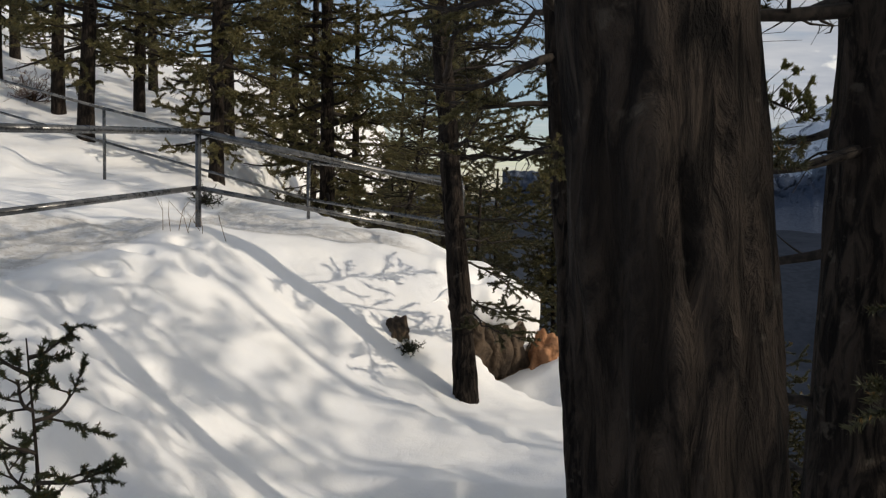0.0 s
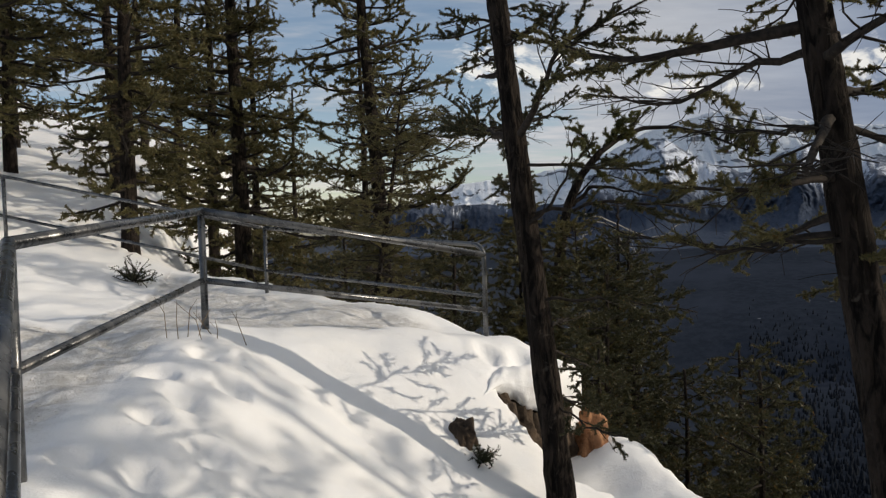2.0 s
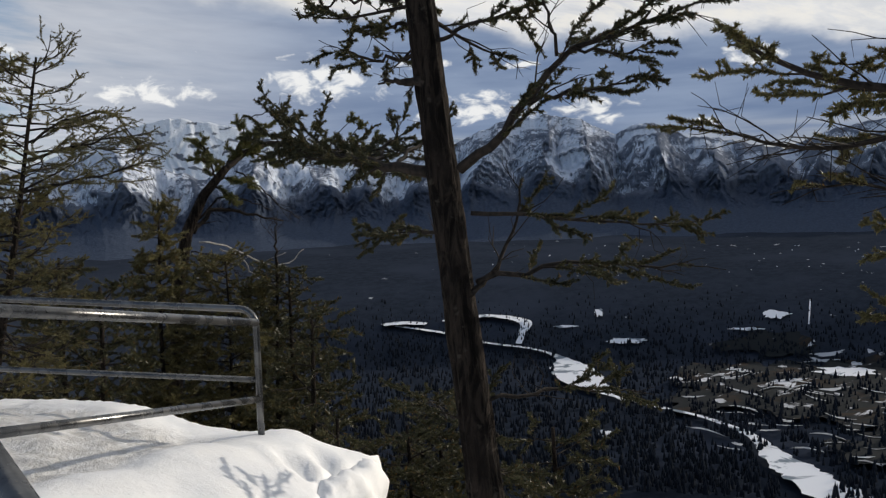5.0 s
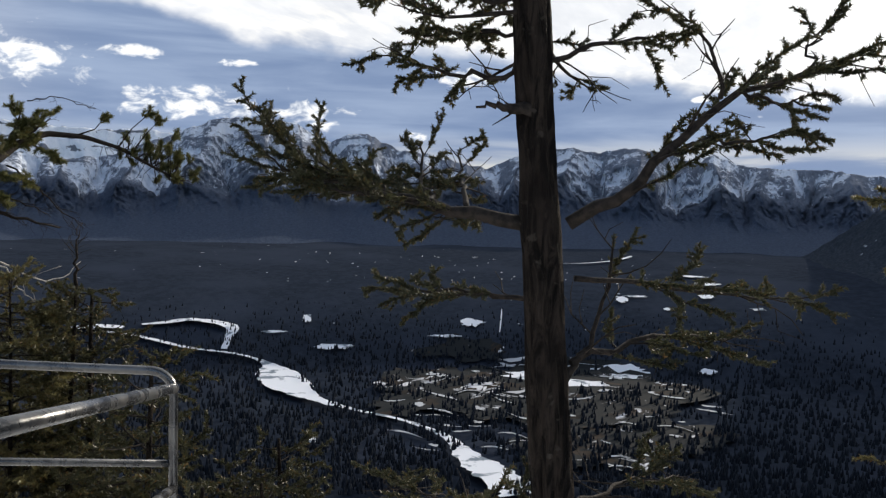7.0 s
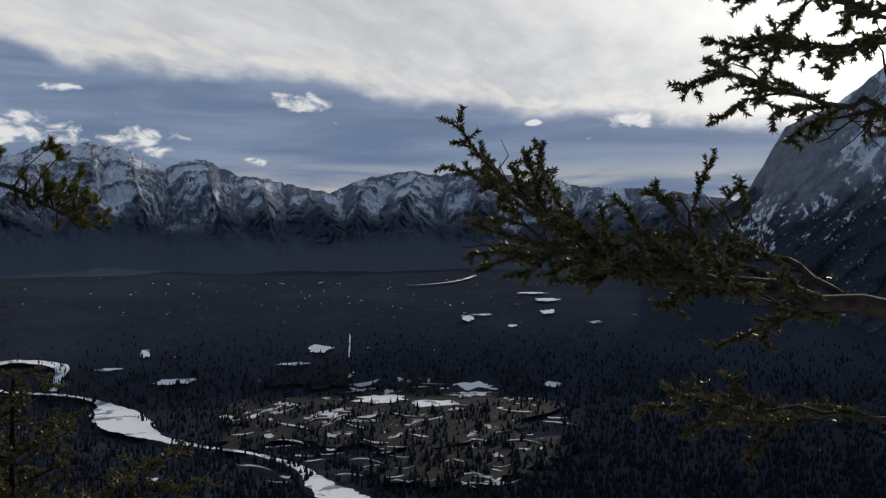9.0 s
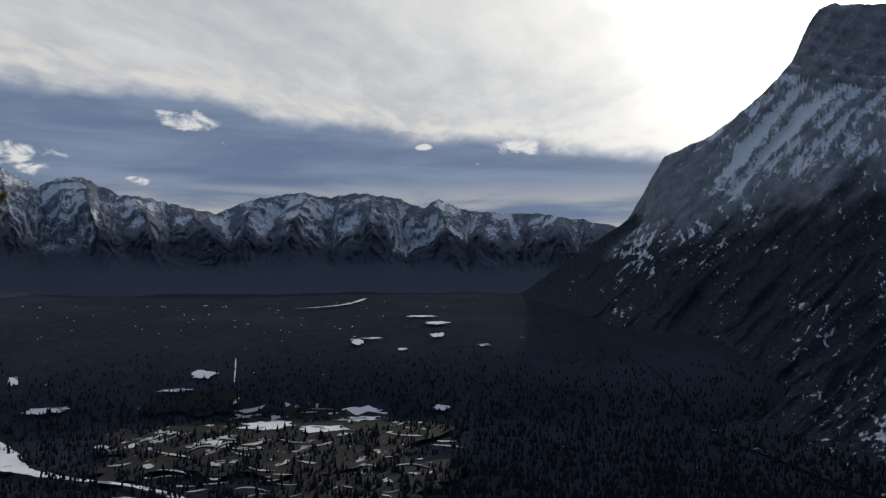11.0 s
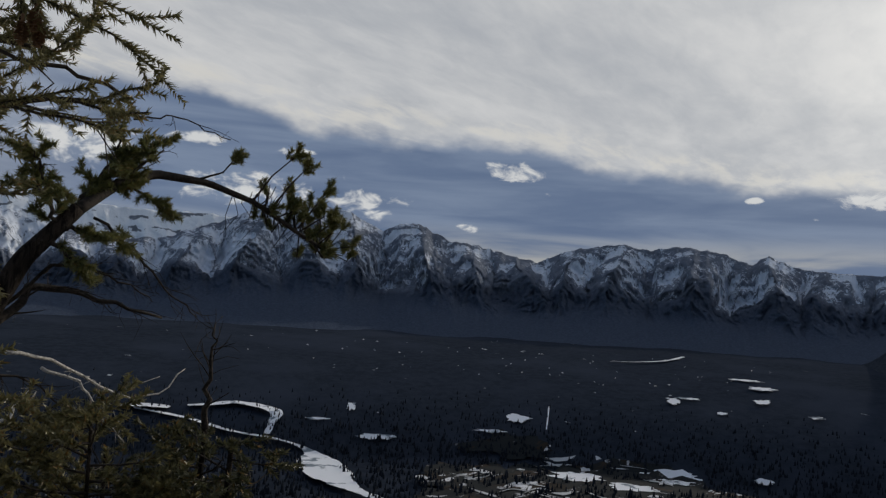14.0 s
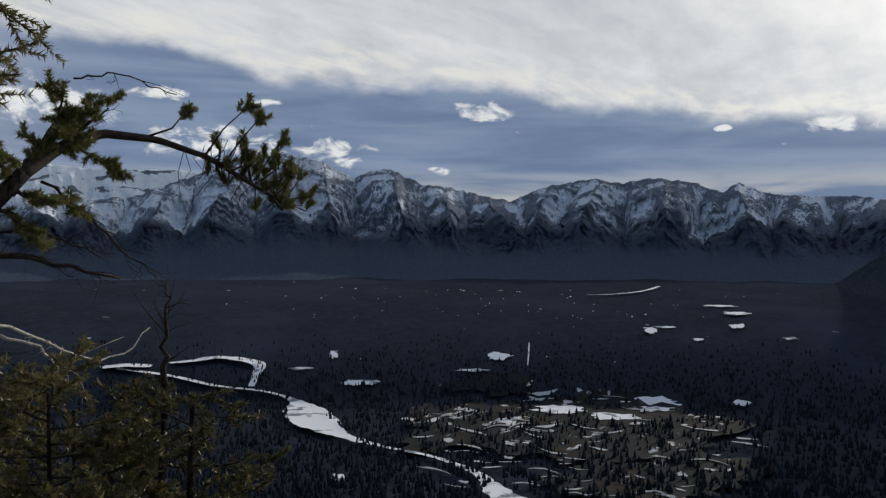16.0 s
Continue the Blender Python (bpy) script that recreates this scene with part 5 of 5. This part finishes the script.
    for pts, r in (([(3.55, 16.6, 0.35), (4.0, 16.7, 0.30), (4.5, 16.8, 0.08), (5.1, 16.9, -0.18), (5.45, 16.9, -0.1), (5.75, 16.9, 0.1)], 0.017), ([(3.9, 16.6, 0.22), (4.2, 16.5, 0.1), (4.4, 16.5, -0.2), (4.7, 16.5, -0.45)], 0.015), ([(3.3, 16.6, -0.3), (3.6, 16.5, -0.1), (3.8, 16.5, 0.05)], 0.018)):
        u2 = np.linspace(0, 1, 14)
        p2 = np.array([[np.interp(a, np.linspace(0, 1, len(pts)), np.array(pts)[:, c]) for c in range(3)] for a in u2])
        p2[1:-1] += rng.randn(12, 3) * 0.012
        dead.tube(p2, np.linspace(r, 0.005, 14), 7)
        for k in range(4):
            i = rng.randint(3, 13)
            q = p2[i] + rng.randn(3) * 0.06
            dead.tube(np.array([p2[i], q, q + rng.randn(3) * 0.12]), [0.005, 0.004, 0.002], 4)
    tagged(wood.link("branchwork", M_TWIG, pine), kind="stuff")
    tagged(dead.link("dead_branchwork", M_DEAD, pine, "bleached bare dead limbs"), kind="stuff")
    crown = Shell()
    tw = np.array(twigs)
    needles(crown, tw[:, 0], tw[:, 1], 1050, 0.060, 0.0088, rng, 1.0)
    crown.link("crown", M_PINE, pine, smooth=False)


build_pine()

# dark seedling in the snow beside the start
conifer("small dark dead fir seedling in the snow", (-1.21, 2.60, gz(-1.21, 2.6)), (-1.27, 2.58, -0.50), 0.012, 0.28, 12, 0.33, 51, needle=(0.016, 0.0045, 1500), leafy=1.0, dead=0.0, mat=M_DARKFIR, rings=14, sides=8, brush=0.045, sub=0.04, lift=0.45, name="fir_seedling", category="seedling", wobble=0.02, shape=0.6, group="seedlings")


# ---- rocks, shrubs, dry stalks ----
def rock(name, place, size, mat, label, seed, cut=0.5, lumps=0.22):
    bm = bmesh.new()
    bmesh.ops.create_icosphere(bm, subdivisions=5, radius=1.0)
    for v in bm.verts:
        p = v.co.copy()
        facet = noise.voronoi(p * 1.3 + Vector((seed, seed, 0)))[0][0]
        d = 1 + cut * (facet - 0.4) + lumps * noise.fractal(p * 2 + Vector((seed, 0, 0)), 0.9, 2.0, 5)
        v.co = Vector((p.x * size[0], p.y * size[1], p.z * size[2])) * d
    for f in bm.faces:
        f.smooth = True
    me = bpy.data.meshes.new(name)
    bm.to_mesh(me)
    bm.free()
    me.materials.append(mat)
    ob = new(name, me)
    ob.location = place
    return tagged(ob, label, "rock", "rocks under the ledge")


rock("boulder", (1.16, 9.62, -2.12), (0.22, 0.30, 0.40), M_ORANGE, "orange-brown lichen-stained boulder under the snow ledge", 2)
for k, (x, y, z, a, c, h) in enumerate(((0.06, 9.02, -1.70, 0.20, 0.26, 0.36), (0.28, 9.28, -1.78, 0.24, 0.22, 0.40), (0.56, 9.44, -1.84, 0.24, 0.20, 0.40), (0.80, 9.60, -1.88, 0.22, 0.22, 0.40), (0.84, 9.92, -1.9, 0.22, 0.30, 0.42))):
    rock("rock_face", (x, y, z), (a, c, h), M_ROCK, "crumbling rock face under the overhanging snow, coloured dark for shade", 5 + 2 * k)


def build_cornice():
    """The rounded lip of snow that hangs over the rock face."""
    course = np.array([(-0.40, 8.40), (-0.20, 8.56), (-0.05, 8.74), (0.02, 8.95), (0.08, 9.12), (0.30, 9.24), (0.60, 9.36), (0.86, 9.52), (1.00, 9.72), (0.97, 10.0), (0.85, 10.4)])
    n, sides = 70, 26
    u = np.linspace(0, len(course) - 1, n)
    xy = np.stack([np.interp(u, np.arange(len(course)), course[:, c]) for c in (0, 1)], 1)
    xy = np.stack([np.convolve(np.pad(xy[:, c], 9, mode="edge"), np.ones(19) / 19, mode="valid") for c in (0, 1)], 1)
    tan = np.gradient(xy, axis=0)
    tan /= np.linalg.norm(tan, axis=1, keepdims=True)
    rings = np.zeros((n, sides + 1, 3))
    for i in range(n):
        ends = min(float(smooth01(0.15, 0.62, i / n)), float(smooth01(-0.02, 0.30, (n - 1 - i) / n)))
        top = gz(xy[i, 0] - 0.10 * tan[i, 1], xy[i, 1] + 0.10 * tan[i, 0])
        for k in range(sides + 1):
            ang = 2 * math.pi * (k % sides) / sides
            bump = 1 + 0.30 * fbm(xy[i, 0] * 5 + math.cos(ang), xy[i, 1] * 5, math.sin(ang) * 1.2, 4)
            w, h = 0.18 * ends * bump, 0.22 * ends * bump
            o = w * math.cos(ang) + 0.02
            rings[i, k] = (xy[i, 0] + tan[i, 1] * o, xy[i, 1] - tan[i, 0] * o, top - 0.06 - 0.13 * ends + h * math.sin(ang))
    s = Shell()
    s.grid(rings)
    tagged(s.link("snow_cornice", M_GROUND), "white overhanging lip of snow above dark rock", "snow", kind="structure")


build_cornice()


def shrub(label, place, size, seed, mat=M_DARKFIR, count=40):
    rng = np.random.RandomState(seed)
    bush = thing("shrub", place, label, "shrub", "low shrubs")
    wood, twigs = Shell(), []
    p0 = np.array(place) - np.array([0, 0, 0.05])
    for k in range(count):
        d = unit(np.array([rng.randn(), rng.randn(), abs(rng.randn()) * 0.8 + 0.15]))
        q = p0 + d * size * rng.uniform(0.35, 0.7)
        e = q + unit(d + rng.randn(3) * 0.5) * size * 0.4
        wood.tube(np.array([p0 + d * 0.03, q, e]), [0.006, 0.004, 0.002], 4)
        twigs += [(q, e), ((p0 + q) * 0.5, q), (q, q + rng.randn(3) * size * 0.2), (e, e + rng.randn(3) * size * 0.15)]
    tagged(wood.link("stemwork", M_TWIG, bush), kind="stuff")
    s = Shell()
    tw = np.array(twigs)
    needles(s, tw[:, 0], tw[:, 1], 520, 0.02, 0.005, rng, 1.0)
    s.link("foliage", mat, bush, smooth=False)


# dark rock put where a hollow in the snow lies in black shade
rock("rock_face", (-0.40, 8.14, -1.46), (0.11, 0.13, 0.17), M_ROCK, "dark rock standing in for a shaded hollow of the snow", 31)
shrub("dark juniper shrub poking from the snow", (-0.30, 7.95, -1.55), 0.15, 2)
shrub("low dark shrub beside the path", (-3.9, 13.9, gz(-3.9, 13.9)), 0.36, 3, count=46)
shrub("brown bearberry patch on the hillside", (-9.8, 20.5, gz(-9.8, 20.5)), 0.8, 4, M_CONE, 70)


def stalks(place, height, seed, count):
    rng = np.random.RandomState(seed)
    s = Shell()
    for k in range(count):
        a = np.array(place) + np.array([rng.randn() * 0.07, rng.randn() * 0.07, -0.05])
        b = a + np.array([rng.randn() * 0.06, rng.randn() * 0.06, height * rng.uniform(0.4, 0.7)])
        c = b + np.array([rng.randn() * 0.07, rng.randn() * 0.07, height * rng.uniform(0.2, 0.5)])
        s.tube(np.array([a, b, c]), [0.0035, 0.003, 0.0015], 4)
        s.tube(np.array([b, b + rng.randn(3) * 0.04 + [0, 0, 0.08]]), [0.002, 0.001], 3)
    return tagged(s.link("dry_stalks", M_GRASS), "thin dry brown stalks standing in the snow", "dry grass", "dry stalks")


stalks((-2.52, 8.12, -0.5), 0.36, 1, 5)
stalks((-2.25, 8.2, -0.55), 0.30, 2, 3)
